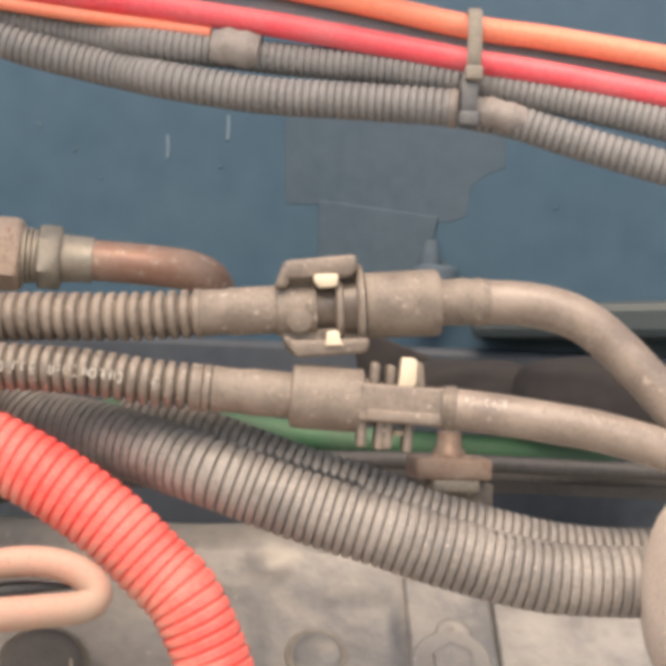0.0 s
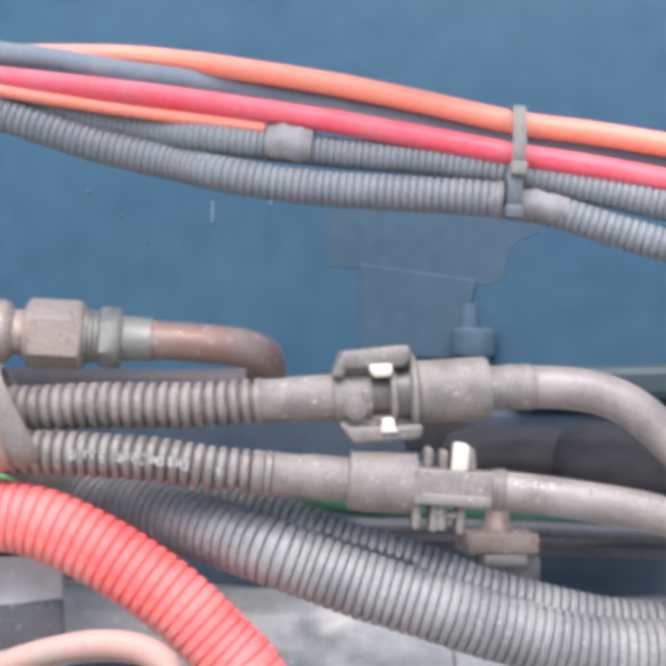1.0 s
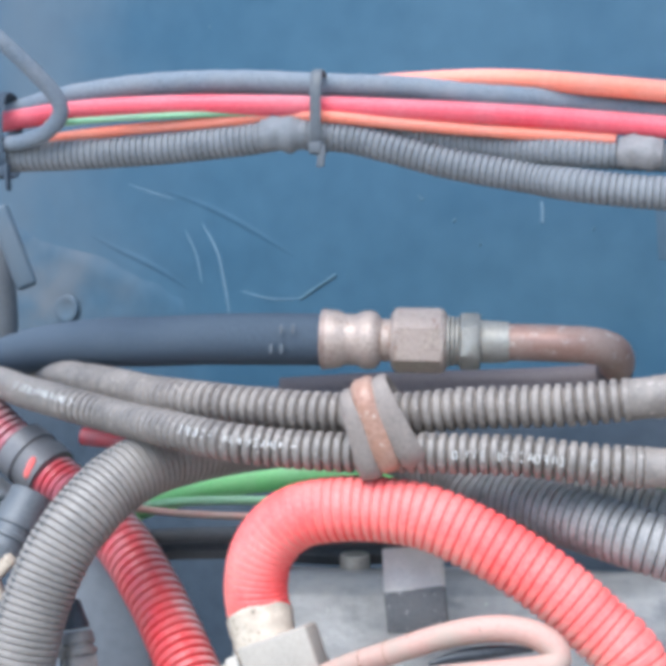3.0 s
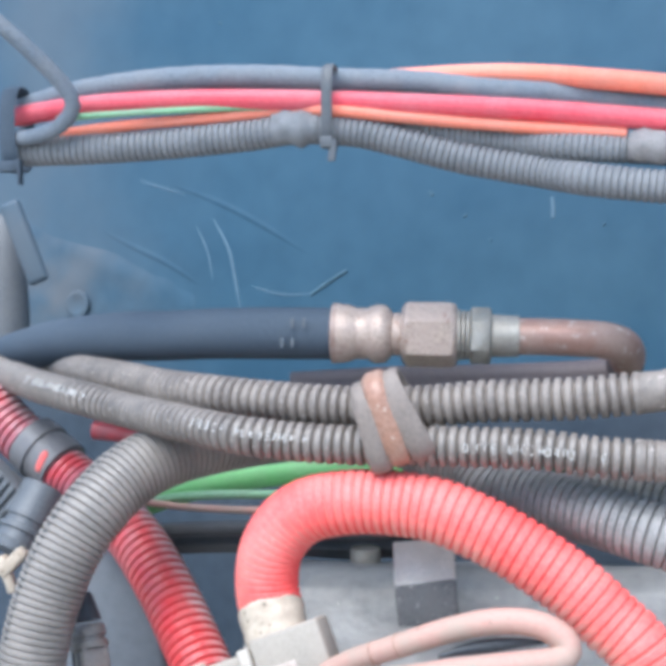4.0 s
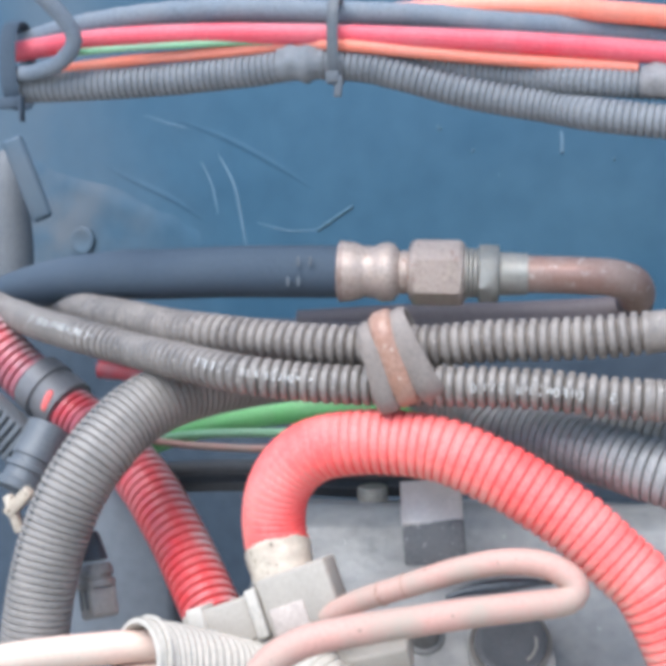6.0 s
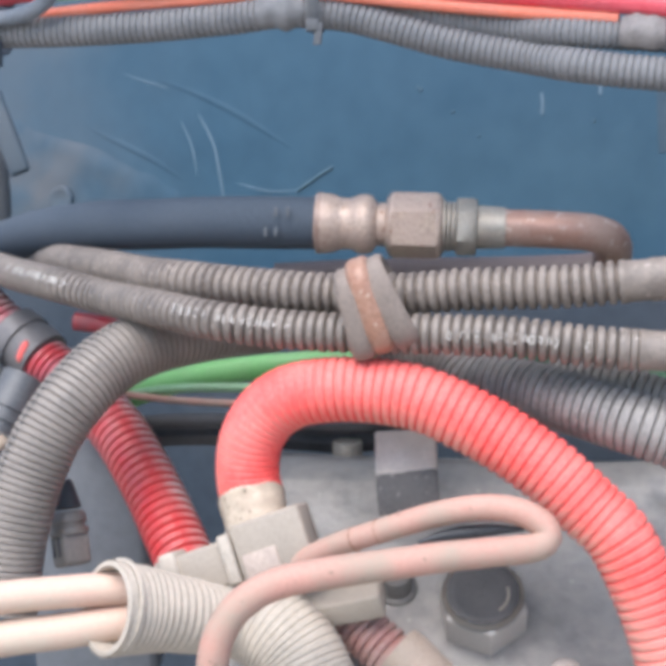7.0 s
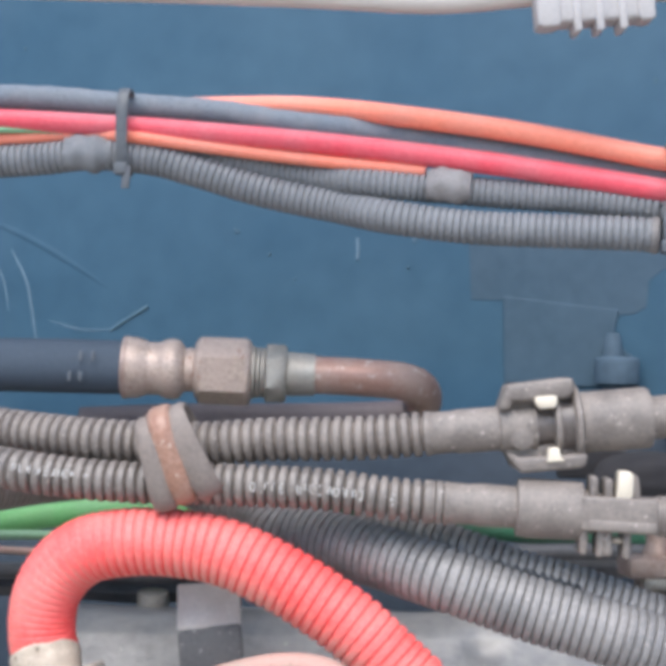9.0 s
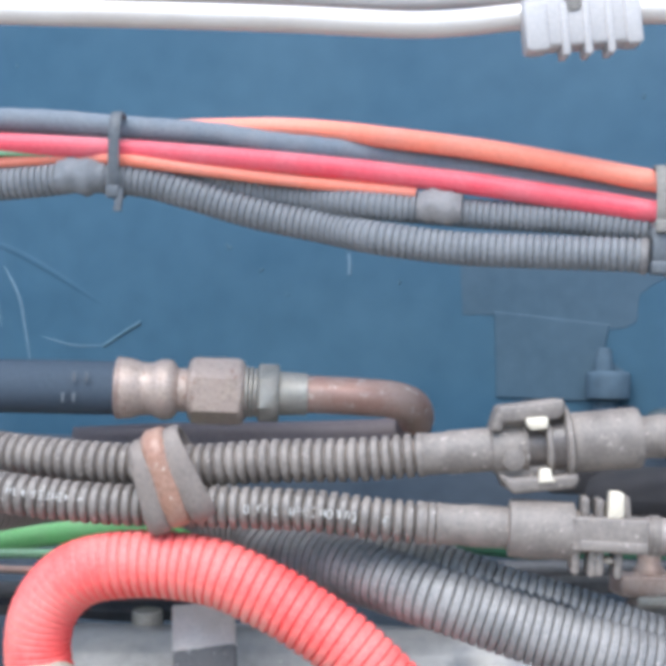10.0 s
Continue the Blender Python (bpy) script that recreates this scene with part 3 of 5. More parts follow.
def cable_tie(top, low, depth, width, material, label, tail=None):
    """A tie round the bundle between two points, with its lock and tail."""
    t, l = Vector(top), Vector(low)
    mid = (t + l) / 2
    m = frame_on(mid, mid + Vector((1, -0.1, 0)), up=(t - l))
    e = thing("cable_tie", mid, label, "cable tie")
    part("strap", band(m, depth, (t - l).length / 2, width, 0.0007), material, e)
    part("lock", box(m @ pose(0, -depth * 0.9, -(t - l).length / 2 + 0.0012), (width * 1.25, 0.0045, 0.0042), 0.0006), material, e)
    if tail:
        a, b = Vector(tail[0]), Vector(tail[1])
        part("tail", box(frame_on((a + b) / 2, b), ((b - a).length, width * 0.8, 0.0011), 0.0003), material, e)
    return e


cable_tie((-0.0680, 0.5070, 1.2913), (-0.0693, 0.5070, 1.2616), 0.0075, 0.0040, M_BLACKTIE, "black cable tie round the upper harness, tail cut short",
          ((-0.0670, 0.4990, 1.2637), (-0.0677, 0.4980, 1.2558)))
cable_tie((0.1158, 0.4630, 1.2675), (0.1106, 0.4630, 1.2470), 0.0065, 0.0042, M_TIE, "dusty grey cable tie round the red and orange cables")
cable_tie((0.1133, 0.4630, 1.2490), (0.1111, 0.4630, 1.2335), 0.0062, 0.0048, M_BLACKTIE, "black cable tie round the conduits under the cables")
cable_tie((-0.1909, 0.5200, 1.2886), (-0.1896, 0.5200, 1.2570), 0.0090, 0.0062, M_RUBBER, "wide black cable tie at the far harness bend",
          ((-0.1856, 0.5080, 1.2604), (-0.1854, 0.5080, 1.2509)))
tube_thing("vent_tube", [(-0.2016, 0.5000, 1.3209), (-0.1920, 0.5000, 1.3112), (-0.1824, 0.5000, 1.3028), (-0.1732, 0.5010, 1.2937), (-0.1659, 0.5030, 1.2852), (-0.1642, 0.5050, 1.2784), (-0.1708, 0.5080, 1.2719), (-0.1819, 0.5120, 1.2691), (-0.1914, 0.5160, 1.2692)], 0.0030, M_TAPE,
           "thin grey vent tube looping over the harness", "tube")


# ---- the hydraulic hose and its fitting ----
FIT_A, FIT_B = Vector((-0.0721, 0.5360, 1.1940)), Vector((0.0238, 0.5360, 1.1912))


def hydraulic_hose():
    e = thing("hydraulic_hose", FIT_A, "black rubber hydraulic hose with crimped steel fitting and copper tube", "hose")
    d = (FIT_B - FIT_A).normalized()
    hose = part("hose", sweep([(-0.2915, 0.7400, 1.1730), (-0.2598, 0.6900, 1.1802), (-0.2259, 0.6400, 1.1870), (-0.1951, 0.5980, 1.1911), (-0.1659, 0.5660, 1.1933), (-0.1407, 0.5490, 1.1936), (-0.1131, 0.5390, 1.1943), (-0.0696, 0.5360, 1.1938)],
                              lambda s, a: 0.0100 * (1 + 0.008 * math.sin(s * 90)), 0.003, 28), M_RUBBER, e, "black rubber hose with faint print")
    for k in range(4):
        c = Vector(W_TAG[k])
        part("print_mark", box(frame_on(c, c + d), (0.0012, 0.0006, 0.0036), 0.0002), M_RUBBER_MARK, hose)
    part("ferrule", lathe(FIT_A, FIT_B, [(0, 0.0096), (0.0004, 0.0110), (0.002, 0.0115), (0.006, 0.0111), (0.0085, 0.0102), (0.0095, 0.0098),
                                         (0.0135, 0.0098), (0.0145, 0.0104), (0.0165, 0.0112), (0.019, 0.0113), (0.021, 0.0108), (0.0225, 0.0088), (0.0232, 0.0080)]),
         M_STEEL, e, "crimped steel ferrule")
    part("rust_rim", lathe(FIT_A - d * 0.0003, FIT_B, [(0, 0.0098), (0.0004, 0.0114), (0.0016, 0.0118), (0.0026, 0.0114), (0.0030, 0.0100)]), M_RUST, e, "rusty rim of the ferrule")
    part("neck", lathe(FIT_A + d * 0.0228, FIT_B, [(0, 0.0076), (0.001, 0.0082), (0.003, 0.0082), (0.0042, 0.0078)]), M_STEEL, e)
    part("hex_nut", lathe(FIT_A + d * 0.0266, FIT_B, [(0, 0.0100), (0.0016, 0.0122), (0.003, 0.0125), (0.0184, 0.0125), (0.0202, 0.0120), (0.0212, 0.0105)], 6, radians(24)),
         M_STEEL, e, "dusty steel hex nut")
    for k in range(3):
        part("washer", lathe(FIT_A + d * (0.0476 + 0.0017 * k), FIT_B, [(0, 0.0086), (0.0003, 0.0098 - 0.0003 * k), (0.0013, 0.0098 - 0.0003 * k), (0.0016, 0.0086)]), M_GREY_STEEL, e)
    part("hex_nut", lathe(FIT_A + d * 0.0526, FIT_B, [(0, 0.0098), (0.0007, 0.0108), (0.0072, 0.0108), (0.008, 0.0098)], 6, radians(30)), M_GREY_STEEL, e, "small grey hex nut")
    part("sleeve", lathe(FIT_A + d * 0.0604, FIT_B, [(0, 0.0078), (0.0004, 0.0082), (0.009, 0.0078), (0.0106, 0.0078), (0.0108, 0.0070)]), M_GREY_STEEL, e)
    bend = part("copper_tube", sweep([(-0.0019, 0.5360, 1.1920), (0.0095, 0.5360, 1.1916), (0.0206, 0.5360, 1.1910), (0.0309, 0.5380, 1.1901), (0.0378, 0.5440, 1.1880), (0.0410, 0.5530, 1.1845), (0.0411, 0.5600, 1.1816)],
                                     0.0070, 0.0015, 24), M_COPPER, e, "dusty copper tube bent back on itself")
    part("return_tube", sweep([(0.0413, 0.5590, 1.1825), (0.0402, 0.5640, 1.1784), (0.0358, 0.5670, 1.1755), (0.0191, 0.5660, 1.1742), (-0.0062, 0.5640, 1.1734), (-0.0315, 0.5630, 1.1731), (-0.0570, 0.5620, 1.1726), (-0.0914, 0.5620, 1.1709)], 0.0074, 0.003, 24), M_PURPLE, bend, "dull return leg of the copper tube, hose shade put into its colour")
    return e


W_TAG = [(-0.0862, 0.5250, 1.1980), (-0.0817, 0.5250, 1.1980), (-0.0902, 0.5250, 1.1905), (-0.0863, 0.5250, 1.1905)]
hydraulic_hose()

# ---- the two quick-connect hoses ----
HOSE_1 = [(-0.2578, 0.7200, 1.1846), (-0.2294, 0.6700, 1.1823), (-0.1800, 0.5712, 1.1788), (-0.1684, 0.5546, 1.1780), (-0.1552, 0.5374, 1.1770), (-0.1432, 0.5222, 1.1758), (-0.1322, 0.5100, 1.1746), (-0.1129, 0.4930, 1.1732), (-0.0805, 0.4800, 1.1706), (-0.0579, 0.4750, 1.1695), (-0.0359, 0.4700, 1.1697), (-0.0146, 0.4660, 1.1714), (0.0144, 0.4610, 1.1724), (0.0358, 0.4580, 1.1743)]
HOSE_2 = [(-0.2579, 0.6400, 1.1857), (-0.2315, 0.6177, 1.1771), (-0.2155, 0.5902, 1.1757), (-0.1974, 0.5626, 1.1735), (-0.1830, 0.5445, 1.1719), (-0.1705, 0.5308, 1.1703), (-0.1501, 0.5170, 1.1665), (-0.1289, 0.4950, 1.1642), (-0.1019, 0.4740, 1.1606), (-0.0793, 0.4700, 1.1580), (-0.0573, 0.4670, 1.1568), (-0.0358, 0.4640, 1.1569), (-0.0147, 0.4610, 1.1566), (0.0031, 0.4580, 1.1560), (0.0214, 0.4560, 1.1539), (0.0403, 0.4550, 1.1526)]


def upper_hose():
    a, b = Vector((0.0358, 0.4580, 1.1743)), Vector((0.1056, 0.4560, 1.1803))
    d = (b - a).normalized()
    k = 0.1236e-3
    e = thing("coolant_hose", a, "dusty brown corrugated hose with a quick connector and bent plastic pipe", "hose")
    part("corrugated_tube", ribbed(HOSE_1, 0.0071, 0.0036, 0.0017, 0.55, 28, seed=2.0), M_HOSE, e)
    part("cuff", lathe(a - d * 0.001, b, [(0, 0.0062), (0.0006, 0.0068), (0.008, 0.0066), (0.009, 0.0070), (0.0225, 0.0070)]), M_HOSE, e, "smooth dusty hose cuff")
    m = frame_on(a + d * (175 * k), b)
    body = part("connector_body", lathe(a + d * (172 * k), b, [(0, 0.0066), (0.0005, 0.0077), (0.003, 0.0080), (0.0106, 0.0078), (0.0109, 0.0083), (0.0116, 0.0083), (0.0118, 0.0068)], 36),
                M_HOSE, e, "quick connector body")
    part("barrel", lathe(a + d * (172 * k + 0.0116), b, [(0, 0.0060), (0.0003, 0.0066), (0.0056, 0.0066), (0.0059, 0.0060)], 36), M_BARREL, body, "worn dark barrel between the latch tips")
    part("ring", lathe(a + d * (172 * k + 0.0172), b, [(0, 0.0066), (0.0002, 0.0096), (0.0006, 0.0100), (0.0017, 0.0100), (0.0021, 0.0094), (0.0023, 0.0086)], 36), M_HOSE, body, "thin connector ring")
    part("neck", lathe(a + d * (172 * k + 0.0193), b, [(0, 0.0086), (0.0040, 0.0089), (0.0042, 0.0080)], 36), M_BARREL, body)
    part("ring", lathe(a + d * (172 * k + 0.0233), b, [(0, 0.0090), (0.0002, 0.0116), (0.0008, 0.0122), (0.0018, 0.0122), (0.0023, 0.0114), (0.0025, 0.0090)], 36), M_HOSE, body, "wide connector flange")
    upper = [(-0.0006, 0.0062), (0.0027, 0.0138), (0.0222, 0.0147), (0.0235, 0.0140), (0.0232, 0.0098), (0.0212, 0.0082), (0.0037, 0.0085), (0.0033, 0.0058)]
    lower = [(0.0009, -0.0082), (0.0049, -0.0141), (0.0246, -0.0137), (0.0262, -0.0108), (0.0256, -0.0090), (0.0200, -0.0094), (0.0042, -0.0090), (0.0026, -0.0076)]
    for o in (upper, lower[::-1]):
        part("latch_arm", plate(o, m @ pose(0, -0.0012, 0), 0.0160, 0.0011), M_HOSE, body, "dusty latch arm")
    part("saddle", plate([(-0.0002, 0.0040), (0.0030, 0.0125), (0.0228, 0.0132), (0.0236, 0.0040)], m @ pose(0, 0.0020, 0), 0.0120, 0.0008), M_HOSE, body, "shaded saddle of the latch")
    part("saddle", plate([(0.0030, -0.0128), (0.0006, -0.0060), (0.0240, -0.0060), (0.0250, -0.0124)], m @ pose(0, 0.0020, 0), 0.0120, 0.0008), M_HOSE, body, "shaded saddle of the latch")
    part("latch_tip", plate([(0.0108, 0.0094), (0.0176, 0.0094), (0.0177, 0.0070), (0.0168, 0.0056), (0.0122, 0.0056), (0.0108, 0.0072)], m @ pose(0, -0.0082, 0), 0.0040, 0.0005), M_CLIPWHITE, body, "ivory latch tip")
    part("latch_tip", plate([(0.0140, -0.0068), (0.0172, -0.0068), (0.0176, -0.0100), (0.0186, -0.0112), (0.0130, -0.0112)], m @ pose(0, -0.0082, 0), 0.0040, 0.0005), M_CLIPWHITE, body, "ivory latch tip")
    part("boss", lathe(m @ Vector((0.0062, -0.0070, -0.0034)), m @ Vector((0.0062, -0.02, -0.0050)), [(0, 0.0036), (0.0008, 0.0034), (0.0013, 0.0020), (0.0014, 0.0004)], 20), M_HOSE, body)
    part("socket", lathe(a + d * (172 * k + 0.0256), b, [(0, 0.0084), (0.0005, 0.0096), (0.0195, 0.0098), (0.0212, 0.0098), (0.0222, 0.0094), (0.0226, 0.0067)], 36), M_HOSE, e, "smooth connector socket")
    part("pipe_sleeve", sweep([(0.1040, 0.4560, 1.1801), (0.1119, 0.4560, 1.1807), (0.1190, 0.4560, 1.1809)], lambda s, an: 0.0068 + 0.0003 * math.exp(-((s - 0.0075) / 0.0012) ** 2) + 0.0003 * math.exp(-((s - 0.0128) / 0.0014) ** 2), 0.0006, 28), M_HOSE, e, "worn dusty end of the pipe")
    part("plastic_pipe", sweep([(0.1037, 0.4560, 1.1801), (0.1119, 0.4560, 1.1807), (0.1220, 0.4560, 1.1810), (0.1320, 0.4550, 1.1807), (0.1420, 0.4540, 1.1787), (0.1509, 0.4530, 1.1743), (0.1599, 0.4520, 1.1668), (0.1689, 0.4510, 1.1579), (0.1793, 0.4500, 1.1467), (0.1901, 0.4500, 1.1339)],
                               0.0066, 0.002, 24), M_NYLON, e, "bent dusty plastic pipe")
    return e


def lower_hose():
    a, b = Vector((0.0403, 0.4550, 1.1526)), Vector((0.1083, 0.4500, 1.1496))
    d = (b - a).normalized()
    k = 0.1228e-3
    e = thing("coolant_hose", a, "dusty corrugated hose with white print, ribbed connector and plastic pipe", "hose")
    tube = part("corrugated_tube", ribbed(HOSE_2, 0.0068, 0.0035, 0.0018, 0.5, 28, seed=6.0), M_HOSE_LOW, e)
    part("cuff", lathe(a - d * 0.001, b, [(0, 0.0058), (0.0005, 0.0066), (0.008, 0.0064), (0.012, 0.0068), (0.0235, 0.0066)]), M_HOSE, e, "smooth dusty hose cuff")
    for x in (0.0002, 0.0024, 0.0046, 0.0068):
        part("thread", lathe(a - d * (x + 0.0004), b, [(0, 0.0060), (0.0004, 0.0068), (0.0013, 0.0068), (0.0017, 0.0060)], 28), M_HOSE, tube, "fine thread before the cuff")
    m = frame_on(a + d * (180 * k), b)
    body = part("connector_body", lathe(a + d * (178 * k), b, [(0, 0.0070), (0.0005, 0.0090), (0.004, 0.0094), (0.0205, 0.0092), (0.021, 0.0070), (0.0245, 0.0068), (0.0248, 0.0060), (0.034, 0.0060)]),
                M_HOSE, e, "smooth connector body")
    for x, top, low in ((0.0209, -0.0040, -0.0130), (0.0260, -0.0040, -0.0134), (0.0284, -0.0040, -0.0130), (0.0341, -0.0040, -0.0136), (0.0233, 0.0116, 0.0030), (0.0278, 0.0112, 0.0030)):
        part("rib", box(m @ pose(x, -0.0010, (top + low) / 2, 0, 0, 0), (0.0027, 0.0118, top - low), 0.0012, 3), M_HOSE, body, "thin connector fin")
    part("spring", box(m @ pose(0.0312, -0.0020, -0.0080), (0.0042, 0.0060, 0.0018), 0.0006), M_CREAM, body, "pale spring clip between the fins")
    part("latch_tip", plate([(0.0300, 0.0048), (0.0338, 0.0046), (0.0352, 0.0062), (0.0350, 0.0128), (0.0342, 0.0136), (0.0306, 0.0136)], m @ pose(0, -0.0040, 0), 0.0070, 0.0006), M_CLIPWHITE, body, "ivory release tab")
    part("tab_guard", plate([(0.0346, 0.0040), (0.0382, 0.0036), (0.0368, 0.0122), (0.0350, 0.0130)], m @ pose(0, -0.0022, 0), 0.0070, 0.0006), M_HOSE, body)
    part("slide", box(m @ pose(0.0312, -0.0030, 0.0002), (0.0236, 0.0125, 0.0108), 0.0009), M_HOSE, body, "flat sliding latch")
    part("slide_lip", box(m @ pose(0.0322, -0.0086, -0.0032), (0.0212, 0.0022, 0.0034), 0.0007), M_HOSE, body, "raised lip along the sliding latch")
    part("collar", lathe(a + d * (535 * k), b, [(0, 0.0054), (0.0004, 0.0064), (0.0035, 0.0066), (0.0042, 0.0060)]), M_HOSE, e)
    pipe = part("plastic_pipe", sweep([(0.1045, 0.4500, 1.1497), (0.1131, 0.4490, 1.1492), (0.1254, 0.4480, 1.1481), (0.1377, 0.4470, 1.1466), (0.1501, 0.4460, 1.1449), (0.1625, 0.4450, 1.1422), (0.1723, 0.4440, 1.1394), (0.1874, 0.4430, 1.1343)],
                                      0.0060, 0.002, 24), M_NYLON, e, "grey plastic pipe with faded white print")
    return e, tube, pipe


upper_hose()
_, PRINTED_TUBE, PRINTED_PIPE = lower_hose()


def print_row(path, parent, s0, s1, size, r, tilt, seed, material=M_PRINT):
    """Worn printed marks along a tube, facing out at an angle, with gaps; not to be read."""
    q, n = spline(path, 0.0005)
    rnd = random.Random(seed)
    s = s0
    while s < s1:
        i = int(s / 0.0005)
        if 0 < i < len(q) - 2:
            t = (q[i + 1] - q[i - 1]).normalized()
            out = (Vector((0, -1, 0)) * math.cos(tilt) + Vector((0, 0, 1)) * math.sin(tilt))
            out = (out - t * out.dot(t)).normalized()
            c = q[i] + out * r
            m = Matrix((t, t.cross(out) * -1, out)).transposed().to_4x4()
            m.translation = c
            if rnd.random() < 0.88:
                w, h, y0 = size * rnd.uniform(0.34, 0.50), size * rnd.uniform(0.75, 0.95), rnd.uniform(-0.0002, 0.0002)
                bars = [(-w / 2, 0, size * 0.13, h), (w / 2, 0, size * 0.13, h), (0, h / 2, w, size * 0.13), (0, 0, w, size * 0.13), (0, -h / 2, w, size * 0.13)]
                for x, y, sx, sy in rnd.sample(bars, rnd.choice((2, 2, 3, 3, 4))):
                    worn = rnd.uniform(0.55, 1.0)
                    part("print_mark", box(m @ pose(x, y + y0, rnd.uniform(0, 0.00003)), (sx if sx < sy else sx * worn, sy * worn if sx < sy else sy, 0.0004), 0), material, parent)
        s += size * rnd.uniform(0.68, 0.95)


H2_LEN = spline(HOSE_2, 0.001)[1]
for back, far, tilt, seed in ((H2_LEN - 0.060, H2_LEN - 0.014, 0.02, 3), (H2_LEN - 0.158, H2_LEN - 0.112, 0.25, 2), (H2_LEN - 0.272, H2_LEN - 0.222, 0.25, 1)):
    print_row(HOSE_2, PRINTED_TUBE, back, far, 0.0030, 0.0069, tilt, seed)
PIPE_2 = [(0.1045, 0.4500, 1.1497), (0.1131, 0.4490, 1.1492), (0.1254, 0.4480, 1.1481), (0.1377, 0.4470, 1.1466), (0.1501, 0.4460, 1.1449), (0.1625, 0.4450, 1.1422), (0.1723, 0.4440, 1.1394), (0.1874, 0.4430, 1.1343)]
print_row(PIPE_2, PRINTED_PIPE, 0.008, 0.020, 0.0024, 0.0060, 0.55, 4)
print_row(PIPE_2, PRINTED_PIPE, 0.030, 0.070, 0.0022, 0.0060, 0.65, 5, M_PRINTFAINT)


# ---- the strap ----
def hose_strap():
    top, low = Vector((-0.0505, 0.4630, 1.1805)), Vector((-0.0449, 0.4650, 1.1512))
    mid = (top + low) / 2
    m = frame_on(mid, mid + Vector((1, -0.02, 0.335)), up=(top - low))
    e = thing("hose_strap", mid, "dusty rust-brown rubber strap tied round the two hoses", "strap")
    h = (top - low).length / 2
    part("band", band(m @ pose(-0.0042, 0, -0.0012, 0, 4, 0), 0.0100, h - 0.0015, 0.0074, 0.0021, 40, 3.2), M_STRAPEDGE, e, "wide dusty strap edge")
    part("band", band(m @ pose(0.0014, 0, 0.0), 0.0106, h - 0.0008, 0.0074, 0.0021, 40, 3.2), M_STRAP, e, "rust-brown strap face")
    part("band", band(m @ pose(0.0078, 0, -0.0010, 0, -9, 0), 0.0104, h - 0.0006, 0.0086, 0.0018, 40, 3.2), M_STRAPEDGE, e, "dusty rolled strap lip")
    return e


hose_strap()

# ---- the large conduits ----
BIG_LEFT = [(-0.1771, 0.4780, 1.0576), (-0.1747, 0.4790, 1.0772), (-0.1722, 0.4800, 1.0903), (-0.1685, 0.4820, 1.1035), (-0.1625, 0.4850, 1.1182), (-0.1546, 0.4900, 1.1312), (-0.1449, 0.4990, 1.1422), (-0.1332, 0.5090, 1.1493), (-0.1200, 0.5200, 1.1527), (-0.1043, 0.5340, 1.1548), (-0.0896, 0.5470, 1.1557)]
BIG_RIGHT = [(-0.0912, 0.5400, 1.1572), (-0.0721, 0.5350, 1.1582), (-0.0551, 0.5270, 1.1568), (-0.0355, 0.5160, 1.1512), (-0.0198, 0.5050, 1.1458), (-0.0109, 0.4950, 1.1388), (0.0026, 0.4860, 1.1367), (0.0157, 0.4770, 1.1342), (0.0283, 0.4690, 1.1311), (0.0408, 0.4630, 1.1277), (0.0533, 0.4610, 1.1237), (0.0658, 0.4590, 1.1196), (0.0782, 0.4570, 1.1162), (0.0906, 0.4550, 1.1128), (0.1031, 0.4540, 1.1092), (0.1156, 0.4530, 1.1060), (0.1281, 0.4520, 1.1031), (0.1405, 0.4510, 1.1013), (0.1530, 0.4500, 1.1008), (0.1705, 0.4490, 1.1009), (0.1906, 0.4480, 1.1011)]
split_conduit = thing("conduit", BIG_LEFT[3], "large pale dusty corrugated split conduit curving down beside the connector", "conduit")
part("tube", ribbed(BIG_LEFT, 0.0121, 0.0024, 0.0008, 0.34, 40, seed=8.0, slit=radians(103)), M_CONDUIT_PALE, split_conduit)
lower_conduit = thing("conduit", BIG_RIGHT[8], "large black corrugated split conduit with a worn sheen, under the hoses", "conduit")
part("tube", ribbed(BIG_RIGHT, 0.0105, 0.00295, 0.0012, 0.30, 40, seed=8.0), M_CONDUIT, lower_conduit)


def slit_row(path, parent, r, towards, pitch, s0, s1, wide, zigzag=True):
    """The jagged open seam of a split conduit: dark notches, one to a rib, along one side."""
    q, n = spline(path, 0.0005)
    size = (pitch * 0.34, wide, 0.0014) if zigzag else (pitch * 0.36, wide, 0.0010)
    first = None
    k = 0
    s = s0
    while s < min(s1, n - 0.002):
        i = int(s / 0.0005)
        t = (q[i + 1] - q[i - 1]).normalized()
        out = Vector(towards)
        out = (out - t * out.dot(t)).normalized()
        m = Matrix((t, out.cross(t), out)).transposed().to_4x4()
        m.translation = q[i] + out * (r - 0.0003)
        if zigzag:
            m = m @ pose(0, 0, 0, 0, 0, 48 if k % 2 else -20)
        if first is None:
            first = part("seam_notch", box(Matrix.Identity(4), size, 0.0002, 1), M_BLACKRUBBER, parent, "dark notch of the open seam")
            ob = first
        else:
            ob = new("seam_notch", first.data)
            ob.parent = parent
            ob.matrix_parent_inverse = parent.matrix_world.inverted()
        ob.matrix_basis = m
        k += 1
        s += pitch / 2 if zigzag else pitch


